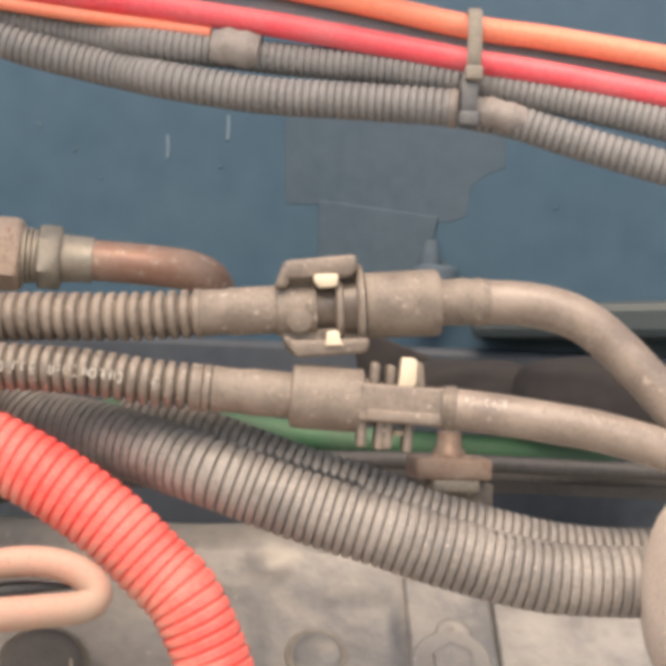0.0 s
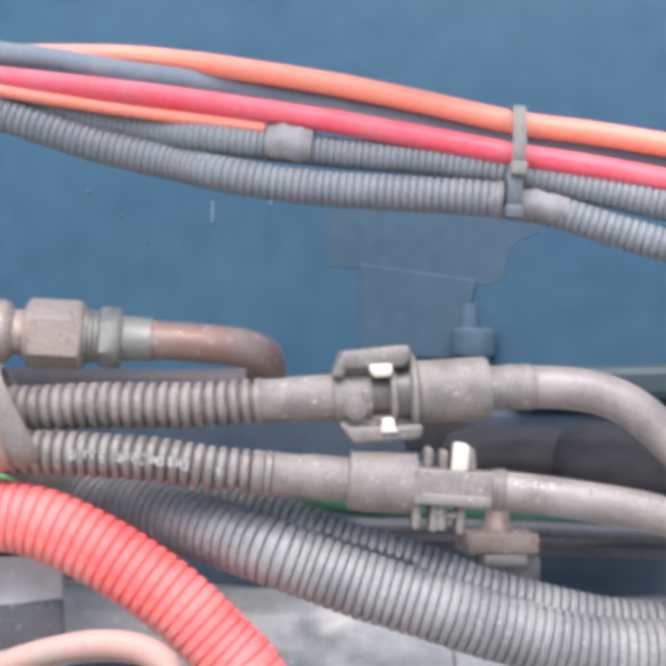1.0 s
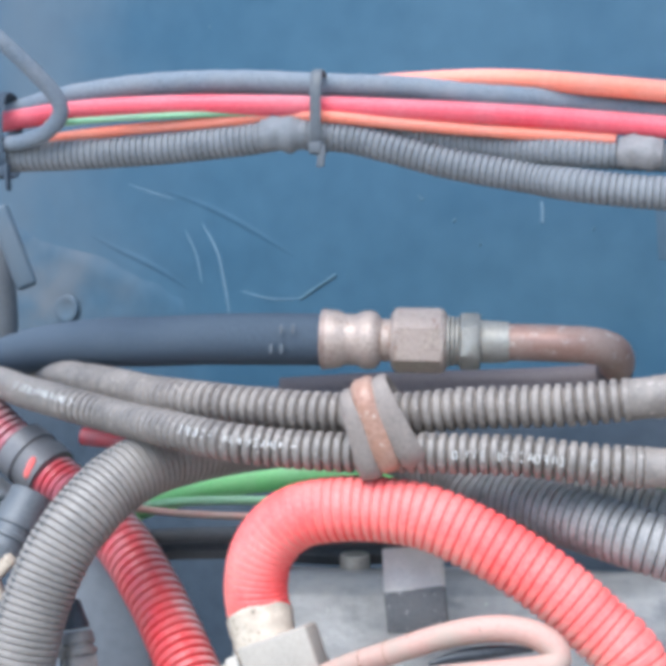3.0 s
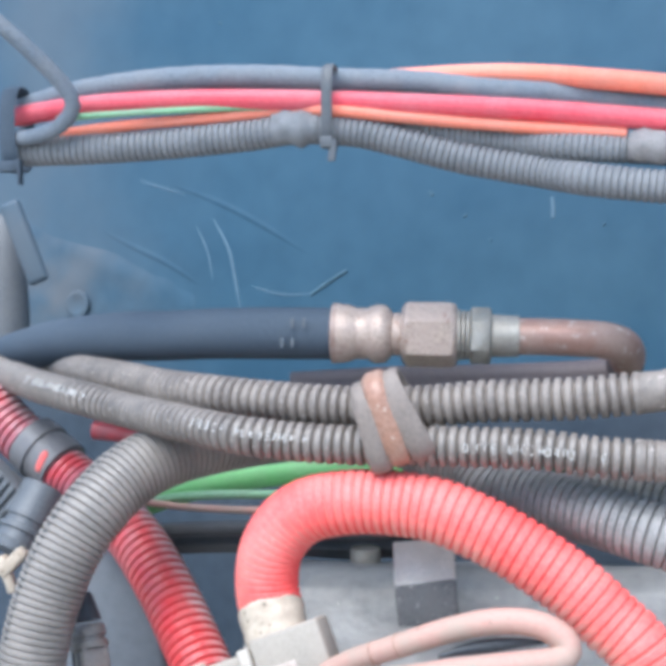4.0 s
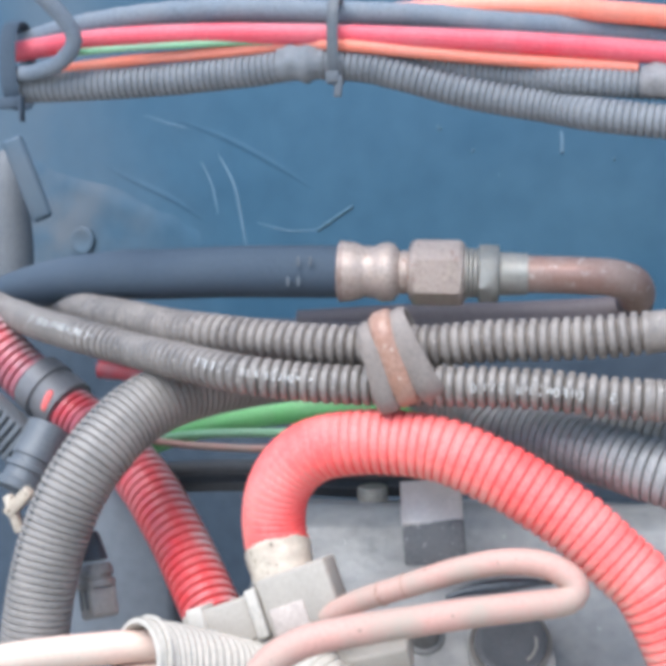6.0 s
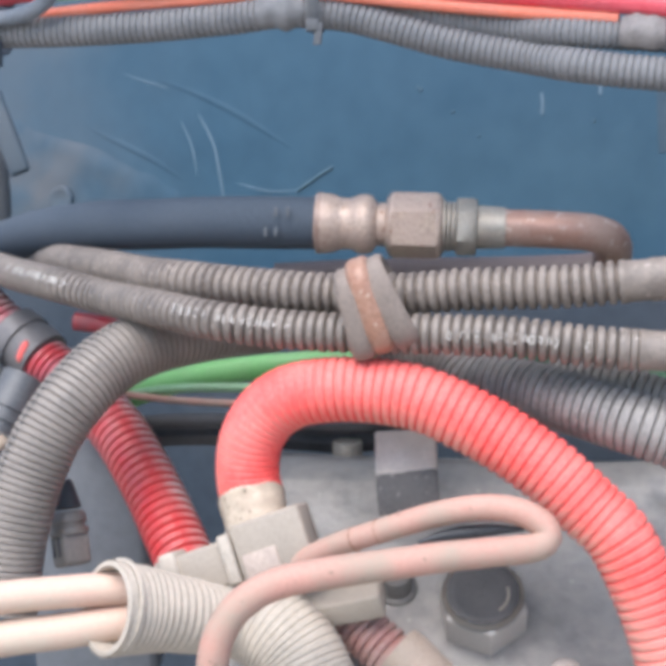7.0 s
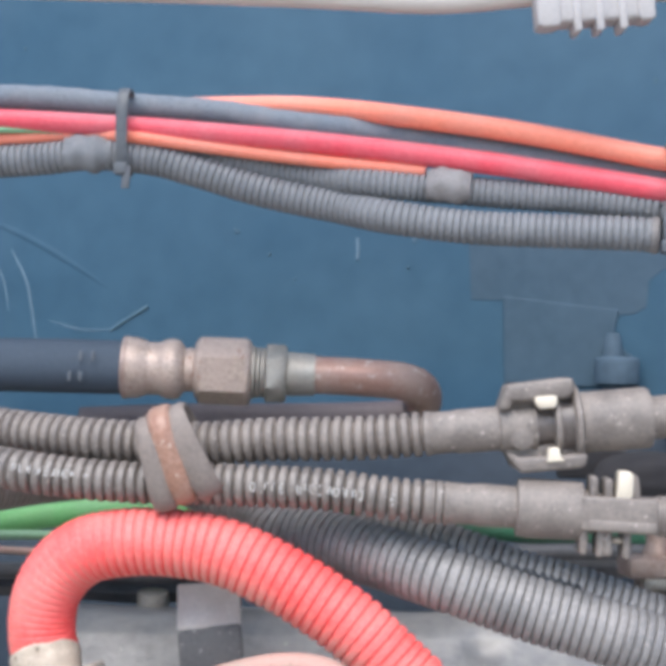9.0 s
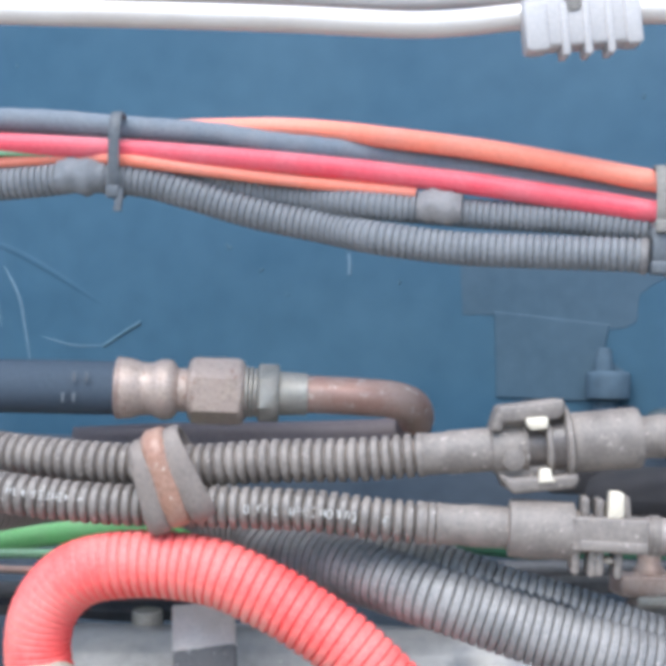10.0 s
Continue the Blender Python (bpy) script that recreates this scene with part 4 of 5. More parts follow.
slit_row(BIG_LEFT, split_conduit, 0.0122, (-0.66, -0.68, 0.32), 0.0024, 0.030, 0.120, 0.0015, False)
SECOND = [(0.0146, 0.4860, 1.1415), (0.0277, 0.4800, 1.1397), (0.0406, 0.4750, 1.1370), (0.0534, 0.4710, 1.1331), (0.0661, 0.4680, 1.1289), (0.0788, 0.4660, 1.1255), (0.0915, 0.4640, 1.1217), (0.1041, 0.4620, 1.1173), (0.1168, 0.4610, 1.1140), (0.1296, 0.4600, 1.1112), (0.1423, 0.4590, 1.1089), (0.1550, 0.4580, 1.1078), (0.1729, 0.4570, 1.1079), (0.1934, 0.4560, 1.1081)]
second_conduit = thing("conduit", SECOND[4], "smaller dusty corrugated split conduit lying along the large one", "conduit")
part("tube", ribbed(SECOND, 0.0079, 0.0028, 0.0014, 0.36, 28, seed=9.0), M_CONDUIT, second_conduit)
slit_row(SECOND, second_conduit, 0.0078, (-0.10, -0.90, 0.26), 0.0028, 0.046, 0.076, 0.0024)
BIG_LEN = spline(BIG_RIGHT, 0.001)[1]
slit_row(BIG_RIGHT, lower_conduit, 0.0105, (-0.05, -0.34, 0.94), 0.00295, BIG_LEN - 0.070, BIG_LEN - 0.052, 0.0013, False)

RED_BIG = [(-0.0871, 0.4740, 1.0985), (-0.0888, 0.4740, 1.1044), (-0.0891, 0.4740, 1.1124), (-0.0871, 0.4730, 1.1214), (-0.0813, 0.4720, 1.1298), (-0.0723, 0.4700, 1.1354), (-0.0590, 0.4680, 1.1378), (-0.0446, 0.4660, 1.1377), (-0.0303, 0.4640, 1.1355), (-0.0150, 0.4620, 1.1292), (-0.0012, 0.4600, 1.1216), (0.0123, 0.4580, 1.1124), (0.0257, 0.4560, 1.1005), (0.0345, 0.4540, 1.0918), (0.0426, 0.4530, 1.0756), (0.0494, 0.4520, 1.0567), (0.0537, 0.4520, 1.0402)]


def stretched(s, a):
    """The grooves are pulled almost flat on the outside of the tight bend."""
    inner = 0.5 - 0.5 * math.cos(a)
    tight = min(1.0, max(0.0, (0.062 - s) / 0.02))
    return 1 - tight * (0.97 - 0.55 * inner)


def squeezed(s):
    """Ribs counted along the arch: packed close in the standing leg, even after the bend."""
    return min(s, 0.034) / 0.0026 + max(0.0, min(s, 0.085) - 0.034) / 0.0032 + max(0.0, s - 0.085) / 0.0035


def red_conduit():
    e = thing("red_conduit", RED_BIG[0], "bright red corrugated conduit arching out of a taped connector", "conduit")
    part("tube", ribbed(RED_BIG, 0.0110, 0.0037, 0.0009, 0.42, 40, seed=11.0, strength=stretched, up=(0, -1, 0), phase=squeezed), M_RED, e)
    a, b = Vector((-0.0880, 0.4735, 1.1002)), Vector((-0.0838, 0.4660, 1.0875))
    n = (b - a).length
    part("sleeve", sweep([a, a.lerp(b, 0.33), a.lerp(b, 0.66), b],
                         lambda s, an: 0.0117 - 0.0018 * s / n + 0.0005 * noise.noise(Vector((s * 500, math.cos(an) * 3, math.sin(an) * 3))), 0.0008, 32), M_CREAM, e, "cream paper-like tape round the conduit end")
    return e


red_conduit()

RED_LEFT = [(-0.2556, 0.6000, 1.1839), (-0.2387, 0.5960, 1.1718), (-0.2259, 0.5920, 1.1617), (-0.2133, 0.5880, 1.1509), (-0.1984, 0.5820, 1.1405), (-0.1833, 0.5740, 1.1315), (-0.1675, 0.5620, 1.1224), (-0.1526, 0.5480, 1.1116), (-0.1401, 0.5340, 1.0990), (-0.1301, 0.5220, 1.0867), (-0.1213, 0.5100, 1.0750), (-0.1139, 0.5000, 1.0651)]


def red_conduit_left():
    e = thing("red_conduit", RED_LEFT[4], "dusty dark red corrugated conduit with a black plastic joiner", "conduit")
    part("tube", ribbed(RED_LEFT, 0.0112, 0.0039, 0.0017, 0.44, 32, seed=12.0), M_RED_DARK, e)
    a, b = Vector((-0.2078, 0.5858, 1.1483)), Vector((-0.1844, 0.5758, 1.1319))
    j = part("joiner", lathe(a, b, [(0, 0.0110), (0.0006, 0.0128), (0.0085, 0.0132), (0.009, 0.0120), (0.0125, 0.0120), (0.013, 0.0130), (0.0205, 0.0126), (0.021, 0.0110)]), M_JOINER, e, "scuffed dark plastic conduit joiner")
    c = a.lerp(b, 0.42)
    part("window", lump(frame_on(c + Vector((0.0, -0.0122, 0.0)), c + Vector((0.45, -0.0122, 1.0))), (0.0100, 0.0040, 0.0036), 2.0, 3, 0.02), M_RED, j, "red slot in the joiner")
    return e


red_conduit_left()
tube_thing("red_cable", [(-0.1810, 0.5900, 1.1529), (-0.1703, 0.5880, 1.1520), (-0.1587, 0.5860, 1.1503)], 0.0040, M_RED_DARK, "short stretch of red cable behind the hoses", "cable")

# ---- wires behind ----
tube_thing("wire", [(-0.1706, 0.6180, 1.1160), (-0.1524, 0.6150, 1.1225), (-0.1326, 0.6120, 1.1278), (-0.1073, 0.6080, 1.1319), (-0.0789, 0.6040, 1.1344), (-0.0511, 0.6000, 1.1352), (-0.0311, 0.5980, 1.1347)], 0.0055, M_GREEN,
           "thick bright green wire behind the hoses", "wire")
# Green wire going on to the right, its shade put into the colour.
tube_thing("green_wire_right", [(-0.0423, 0.6060, 1.1338), (-0.0150, 0.6000, 1.1331), (0.0183, 0.5920, 1.1392), (0.0522, 0.5860, 1.1343), (0.0746, 0.5820, 1.1314), (0.1001, 0.5780, 1.1300), (0.1302, 0.5740, 1.1294), (0.1618, 0.5700, 1.1285), (0.1934, 0.5660, 1.1268)], 0.0055, M_GREENSHADE,
           "right stretch of the green wire, coloured dark for the hoses' shade", "hose")
tube_thing("wire", [(-0.1676, 0.6060, 1.1185), (-0.1481, 0.6040, 1.1224), (-0.1270, 0.6020, 1.1238), (-0.1044, 0.6000, 1.1241), (-0.0784, 0.5980, 1.1248), (-0.0420, 0.5960, 1.1230)], 0.0020, M_GREENPALE, "pale green wire beside the thick green one", "wire", 12)
tube_thing("wire", [(-0.1690, 0.6040, 1.1212), (-0.1496, 0.6020, 1.1189), (-0.1305, 0.6000, 1.1178), (-0.1078, 0.5980, 1.1174), (-0.0782, 0.5960, 1.1182), (-0.0419, 0.5940, 1.1178)], 0.0016, M_PINK, "dusty pink wire under the green wires", "wire", 12)


# ---- the connector block with its wires ----
def connector_block():
    c = Vector((-0.0786, 0.4620, 1.0867))
    m = frame_on(c, (-0.0670, 0.4610, 1.0910), up=(0.0, 0.12, 1))
    e = thing("wiring_connector", c, "dusty grey plastic wiring connector block with a paper label", "connector")
    part("housing", box(m @ pose(0.001, 0, 0), (0.0250, 0.016, 0.0196), 0.0011), M_BLOCK, e)
    part("rear_shell", box(m @ pose(-0.0270, 0.0005, -0.0012), (0.0270, 0.0145, 0.0150), 0.0013), M_BLOCK, e)
    part("flange", box(m @ pose(-0.0142, -0.0005, -0.0006), (0.0042, 0.0165, 0.0168), 0.0009), M_BOOT, e, "pale flange between the halves")
    part("shoulder", box(m @ pose(-0.0350, -0.0010, 0.0035), (0.0060, 0.0140, 0.0090), 0.0010), M_BOOT, e)
    part("label_plate", box(m @ pose(-0.0035, -0.0082, -0.0052), (0.0122, 0.0012, 0.0088), 0.0005), M_LABEL, e, "worn white paper label")
    low = Vector((-0.0569, 0.4660, 1.0661))
    part("lower_shell", box(frame_on(low, (-0.0425, 0.4650, 1.0695), up=(0, -0.45, 1)), (0.0300, 0.014, 0.0095), 0.0012), M_BLOCK, e, "lower half of the connector")
    return e


connector_block()
BOOT = [(-0.1269, 0.4280, 1.0722), (-0.1182, 0.4360, 1.0698), (-0.1074, 0.4440, 1.0667), (-0.0977, 0.4520, 1.0633), (-0.0890, 0.4590, 1.0599)]


def wire_boot():
    q, n = spline(BOOT, 0.001)
    e = thing("wire_boot", q[0], "dusty pale grey ribbed rubber boot, open mouth holding two pink wires", "boot")

    def outer(s, a):
        c = 0.5 + 0.5 * math.cos(2 * math.pi * s / 0.0025)
        return (0.0152 - 0.0048 * s / n - 0.0006 * (1 - c) ** 1.5) * (1 + 0.05 * noise.noise(Vector((s * 70, math.cos(a) * 1.2, math.sin(a) * 1.2))))

    part("boot", sweep(BOOT, outer, 0.0005, 40, caps=False), M_BOOT, e, "ribbed outer boot")
    part("lining", sweep(BOOT, lambda s, a: 0.0134 - 0.005 * s / n, 0.002, 36, caps=False), M_BOOT, e, "boot's inner wall")
    m = frame_on(q[0], q[3])
    part("lip", band(m @ pose(0.0004, 0, 0), 0.0134, 0.0132, 0.0018, 0.0016, 40, 2.0), M_BOOT, e, "rolled lip of the boot")
    part("lip", band(m @ pose(0.0034, 0, 0.0004, 2, 3), 0.0146, 0.0144, 0.0013, 0.0012, 40, 2.0), M_BOOT, e, "rolled lip of the boot")
    return e


wire_boot()
tube_thing("power_wire", [(-0.1877, 0.4240, 1.0707), (-0.1621, 0.4300, 1.0741), (-0.1425, 0.4340, 1.0755), (-0.1227, 0.4380, 1.0763), (-0.1097, 0.4420, 1.0754)], 0.0053, M_PALEPINK, "dusty faded pink power wire entering the boot", "wire")
tube_thing("power_wire", [(-0.1880, 0.4240, 1.0563), (-0.1623, 0.4300, 1.0608), (-0.1427, 0.4340, 1.0629), (-0.1228, 0.4380, 1.0655), (-0.1098, 0.4420, 1.0662)], 0.0058, M_PALEPINK, "dusty cream-pink power wire entering the boot beneath another", "wire")
loop_wire = tube_thing("power_wire", [(-0.0695, 0.4550, 1.0817), (-0.0589, 0.4490, 1.0883), (-0.0488, 0.4440, 1.0928), (-0.0376, 0.4400, 1.0972), (-0.0253, 0.4370, 1.1017), (-0.0120, 0.4350, 1.1047), (-0.0003, 0.4340, 1.1045), (0.0076, 0.4330, 1.1013), (0.0105, 0.4320, 1.0972), (0.0073, 0.4300, 1.0940), (-0.0030, 0.4270, 1.0931), (-0.0196, 0.4230, 1.0920), (-0.0385, 0.4190, 1.0899), (-0.0560, 0.4150, 1.0879), (-0.0709, 0.4120, 1.0851), (-0.0808, 0.4100, 1.0796), (-0.0870, 0.4090, 1.0714), (-0.0899, 0.4090, 1.0611), (-0.0909, 0.4110, 1.0449)],
           lambda s, a: 0.0036 + 0.0013 * min(1.0, s / 0.16), M_PINK, "dusty pink power wire bent into a loose loop", "wire", 20, 0.002)
for p, q in (((-0.0502, 0.4445, 1.0920), (-0.0459, 0.4425, 1.0939)), ((-0.0421, 0.4416, 1.0955), (-0.0377, 0.4397, 1.0972))):
    part("mark", lathe(p, q, [(0, 0.0034), (0.0001, 0.0041), (0.0005, 0.0041), (0.0006, 0.0034)], 20), M_STRAP, loop_wire, "thin dark ring in the insulation")
# Added black strip that stands for the shaded gap within the loop.
tube_thing("wire", [(-0.0294, 0.4340, 1.0939), (-0.0222, 0.4360, 1.0955), (-0.0130, 0.4370, 1.0968), (-0.0038, 0.4370, 1.0978), (0.0034, 0.4360, 1.0981)],
           lambda s, a: 0.0006 + 0.0016 * math.sin(math.pi * min(1.0, s / 0.033)), M_BLACKRUBBER, "thin black strip added for the dark gap inside the pink loop", "wire", 12)
ribbed_thing("conduit", [(-0.0916, 0.4660, 1.0620), (-0.0791, 0.4600, 1.0581), (-0.0701, 0.4560, 1.0509), (-0.0640, 0.4520, 1.0409)], 0.0150, 0.0021, 0.0005, 0.4, M_BOOT, "wide dusty grey corrugated conduit under the connector", "conduit", 36, 15.0)


def small_red():
    pts = [(-0.0641, 0.4800, 1.0650), (-0.0549, 0.4760, 1.0581), (-0.0444, 0.4720, 1.0506), (-0.0341, 0.4680, 1.0426), (-0.0225, 0.4640, 1.0326)]
    e = thing("red_conduit", pts[0], "dusty dull red conduit with a peach-coloured taped end", "conduit")
    part("tube", ribbed(pts, 0.0088, 0.0032, 0.0012, 0.5, 28, seed=17.0), M_RED_DUSTY, e)
    part("sleeve", sweep([(-0.0377, 0.4690, 1.0495), (-0.0283, 0.4660, 1.0419), (-0.0197, 0.4630, 1.0330)], lambda s, a: 0.0092 + 0.0004 * noise.noise(Vector((s * 300, math.cos(a) * 2, math.sin(a) * 2))), 0.001, 28), M_PEACH, e, "peach-coloured tape sleeve")
    return e


small_red()


# ---- fixings on the engine cover ----
SLOPE = Matrix.Rotation(radians(44.2), 4, 'X')


def on_cover(p, turn=0.0, lift=0.0):
    m = Matrix.Translation(p) @ SLOPE @ pose(0, 0, lift, 0, 0, turn)
    return m


def bolt(p, r, material, label, turn=0.0, washer=1.5, tall=0.5, lift=0.0):
    m = on_cover(p, turn, lift)
    a, b = m @ Vector((0, 0, -0.002)), m @ Vector((0, 0, 0.02))
    e = thing("bolt", p, label, "bolt")
    part("washer", lathe(a, b, [(0, r * washer), (0.0030, r * washer), (0.0038, r * (washer - 0.08)), (0.0040, r * 0.9)], 32), material, e)
    h = r * tall
    part("hex_head", lathe(a, b, [(0.0036, r), (0.0036 + h * 0.85, r), (0.0036 + h, r * 0.86), (0.0036 + h * 0.93, r * 0.6)], 6, radians(turn)), material, e)
    return e


bolt(((0.1234, 0.5112, 1.0598)), 0.0072, M_PALESTEEL, "large dusty bolt at the cover's lug", 25, 1.9, 0.5, 0.002)
def round_plug(p, r, label):
    m = on_cover(p, 0.0, -0.0016)
    a, b = m @ Vector((0, 0, -0.001)), m @ Vector((0, 0, 0.02))
    e = thing("round_plug", p, label, "plug")
    part("flange", lathe(a, b, [(0, r), (0.0030, r), (0.0036, r * 0.95), (0.0034, r * 0.80)], 40), M_GREY_STEEL, e)
    part("face", lathe(a, b, [(0.001, r * 0.80), (0.0044, r * 0.79), (0.0048, r * 0.72), (0.0040, r * 0.55), (0.0041, r * 0.02)], 40), M_HEAD, e, "dished grey face")
    return e


round_plug((0.0786, 0.5141, 1.0633), 0.0105, "flat grey round plug in the engine cover")


def hex_plug(p, r, label):
    m = on_cover(p)
    a, b = m @ Vector((0, 0, -0.002)), m @ Vector((0, 0, 0.02))
    e = thing("hex_plug", p, label, "plug")
    part("hex_head", lathe(a, b, [(0, r * 1.10), (0.0140, r * 1.10), (0.0154, r * 1.05), (0.0158, r * 0.99)], 6, radians(20)), M_PALESTEEL, e, "pale worn hexagonal sides")
    for k in range(3):
        r1 = r * (0.985 - 0.05 * k)
        part("worn_rim", lathe(a, b, [(0.0150, r1), (0.0164 + 0.0004 * k, r1), (0.0168 + 0.0004 * k, r1 - 0.0002), (0.0164 + 0.0004 * k, r1 - 0.0005), (0.0158, r1 - 0.0006)], 40), M_GREY_STEEL if k == 1 else M_HEAD, e, "stepped worn rim")
    part("dished_face", lathe(a, b, [(0.0150, r * 0.86), (0.0178, r * 0.855), (0.0180, r * 0.83), (0.0172, r * 0.62), (0.0168, r * 0.3), (0.0168, r * 0.02)], 40), M_DISH, e, "dark dished face")
    part("scuff", sweep([m @ Vector((r * 0.60 * math.cos(q), r * 0.60 * math.sin(q), 0.0152)) for q in (-0.9, -0.5, -0.1, 0.25)], 0.0005, 0.001, 8), M_GREY_STEEL, e, "curved scuff in the face")
    return e


hex_plug((-0.0088, 0.5030, 1.0530), 0.0150, "large hex plug with a dark dished face in the cover")


def cover_plate(p, sx, sy, h, material, label, turn=0.0, bevel=0.0015):
    return tagged(finish("cover_lug", box(on_cover(p, turn, h / 2 - 0.001), (sx, sy, h), bevel, 3), material), label, "engine part")


cover_plate((0.1247, 0.5233, 1.0716), 0.0296, 0.044, 0.0034, M_HEAD, "raised grey lug on the engine cover, paint worn", 0)
cover_plate((0.1662, 0.5186, 1.0662), 0.052, 0.040, 0.0036, M_HEAD, "raised grey cover plate beside the lug", 0)


def dowel(p, r, label):
    m = on_cover(p, 0.0, 0.0012)
    a, b = m @ Vector((0, 0, -0.001)), m @ Vector((0, 0, 0.02))
    e = thing("dowel", p, label, "dowel")
    # Dark grey ring colours in the shadow round the cap.
    part("ring", lathe(a, b, [(0, r), (0.0008, r), (0.0011, r * 0.93), (0.0009, r * 0.84)], 36), M_DARKGREY, e, "rim with its shadow put into a dark colour")
    part("cap", lathe(a, b, [(0.001, r * 0.84), (0.0030, r * 0.84), (0.0036, r * 0.76), (0.0036, r * 0.3), (0.0030, r * 0.22), (0.0029, r * 0.02)], 36), M_PALESTEEL, e, "pale chipped cap")
    return e


dowel(((0.1252, 0.5203, 1.0686)), 0.0074, "pale chipped round dowel in the cover's lug")
def spacer(p, r, label):
    m = on_cover(p)
    a, b = m @ Vector((0, 0, -0.002)), m @ Vector((0, 0, 0.02))
    e = thing("spacer", p, label, "spacer")
    part("sleeve", lathe(a, b, [(0, r), (0.0120, r), (0.0128, r * 0.92), (0.0126, r * 0.70), (0.0090, r * 0.66)], 28), M_PLUGPAINT, e)
    part("washer", lathe(a, b, [(0, r * 1.35), (0.0034, r * 1.35), (0.0040, r * 1.25), (0.0040, r)], 28), M_PLUGPAINT, e)
    return e


spacer((-0.0400, 0.5110, 1.0598), 0.0056, "grey round spacer sleeve beside the hex plug")
tagged(finish("bung", lump(on_cover((0.0199, 0.4875, 1.0350), 0, 0.003), (0.011, 0.011, 0.010), 4.0, 3, 0.05), M_BEIGE), "small cream rubber bung in the engine cover", "bung")


# ---- bracket, stud and rail between cover and hoses ----
def bent_bracket():
    a, b, c = Vector((-0.0363, 0.4945, 1.1195)), Vector((-0.0355, 0.4860, 1.1074)), Vector((-0.0346, 0.4900, 1.0929))
    e = thing("bracket", b, "bent grey steel bracket, top face dusty and worn bright", "bracket")
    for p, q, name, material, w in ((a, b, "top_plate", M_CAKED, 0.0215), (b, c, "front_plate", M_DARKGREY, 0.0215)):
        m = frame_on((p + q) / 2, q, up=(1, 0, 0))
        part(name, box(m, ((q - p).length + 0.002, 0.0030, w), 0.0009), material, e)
    return e


bent_bracket()


def stud():
    a = Vector((-0.0634, 0.5720, 1.0972))
    e = thing("stud", a, "grey steel stud with a round cap behind the red conduit", "stud")
    up = a + Vector((0, -0.002, 0.02))
    part("cap", lathe(a, up, [(0, 0.0062), (0.007, 0.0062), (0.0085, 0.0058), (0.0088, 0.003)], 24), M_GREY_STEEL, e)
    part("base", lathe(a - Vector((0, 0, 0.002)), up, [(0, 0.0085), (0.0026, 0.0085), (0.0030, 0.0070)], 24), M_DARKMETAL, e)
    return e


stud()


def fuel_rail():
    e = thing("fuel_rail", (0.1175, 0.5450, 1.1250), "dark steel rail running along behind the conduits", "rail")
    part("tube", sweep([(-0.1788, 0.5900, 1.1065), (-0.1460, 0.5850, 1.1108), (-0.1088, 0.5800, 1.1123), (-0.0583, 0.5720, 1.1120), (0.0121, 0.5660, 1.1221), (0.0730, 0.5560, 1.1246), (0.1183, 0.5500, 1.1260), (0.1639, 0.5460, 1.1256), (0.2047, 0.5420, 1.1254), (0.2405, 0.5400, 1.1252)], 0.0032, 0.004, 16), M_DARKMETAL, e, "thin worn rail tube")
    part("bar", sweep([(-0.1810, 0.5980, 1.1000), (-0.1481, 0.5940, 1.1037), (-0.1101, 0.5880, 1.1054), (-0.0590, 0.5800, 1.1046), (0.0120, 0.5740, 1.1152), (0.0740, 0.5660, 1.1179), (0.1202, 0.5600, 1.1192), (0.1668, 0.5560, 1.1192), (0.2083, 0.5520, 1.1190), (0.2449, 0.5500, 1.1187)], 0.0050, 0.004, 6), M_DARKMETAL, e)
    return e


fuel_rail()


def rusty_clamp():
    p = Vector((0.1144, 0.4820, 1.1299))
    m = frame_on(p, p + Vector((1, 0.1, 0.0)))
    e = thing("pipe_clamp", p, "rusty dusty steel clamp block with a bolt, under the plastic pipe", "clamp")
    part("block", box(m, (0.0245, 0.014, 0.0068), 0.0012), M_RUST, e)
    part("foot", box(m @ pose(0.001, -0.001, -0.0052), (0.0150, 0.011, 0.0040), 0.0009), M_GREY_STEEL, e, "pale worn foot")
    part("plate", box(m @ pose(0.0035, 0.001, -0.0120), (0.0225, 0.004, 0.0140), 0.0008), M_HOSE, e)
    part("stem", lathe(p + Vector((0, 0.001, 0.002)), p + Vector((0, 0.001, 0.03)), [(0, 0.0052), (0.003, 0.0052), (0.0042, 0.0040), (0.0090, 0.0038)], 20), M_RUST, e)
    for dx in (-0.0052, 0.0008, 0.0052):
        part("rivet", lathe(p + Vector((dx, -0.0030, 0.0030)), p + Vector((dx, -0.0030, 0.02)), [(0, 0.0014), (0.0008, 0.0013), (0.0011, 0.0006)], 12), M_STEEL, e)
    return e


rusty_clamp()

# ---- things on and before the back panel ----
def panel_plate(name, outline, thick, material, label, category, bevel=0.002, off=0.0):
    m = PANEL @ pose(0, -thick / 2 - off + 0.001, 0)
    return tagged(finish(name, plate(outline, m, thick, bevel), material, smooth=False), label, category)


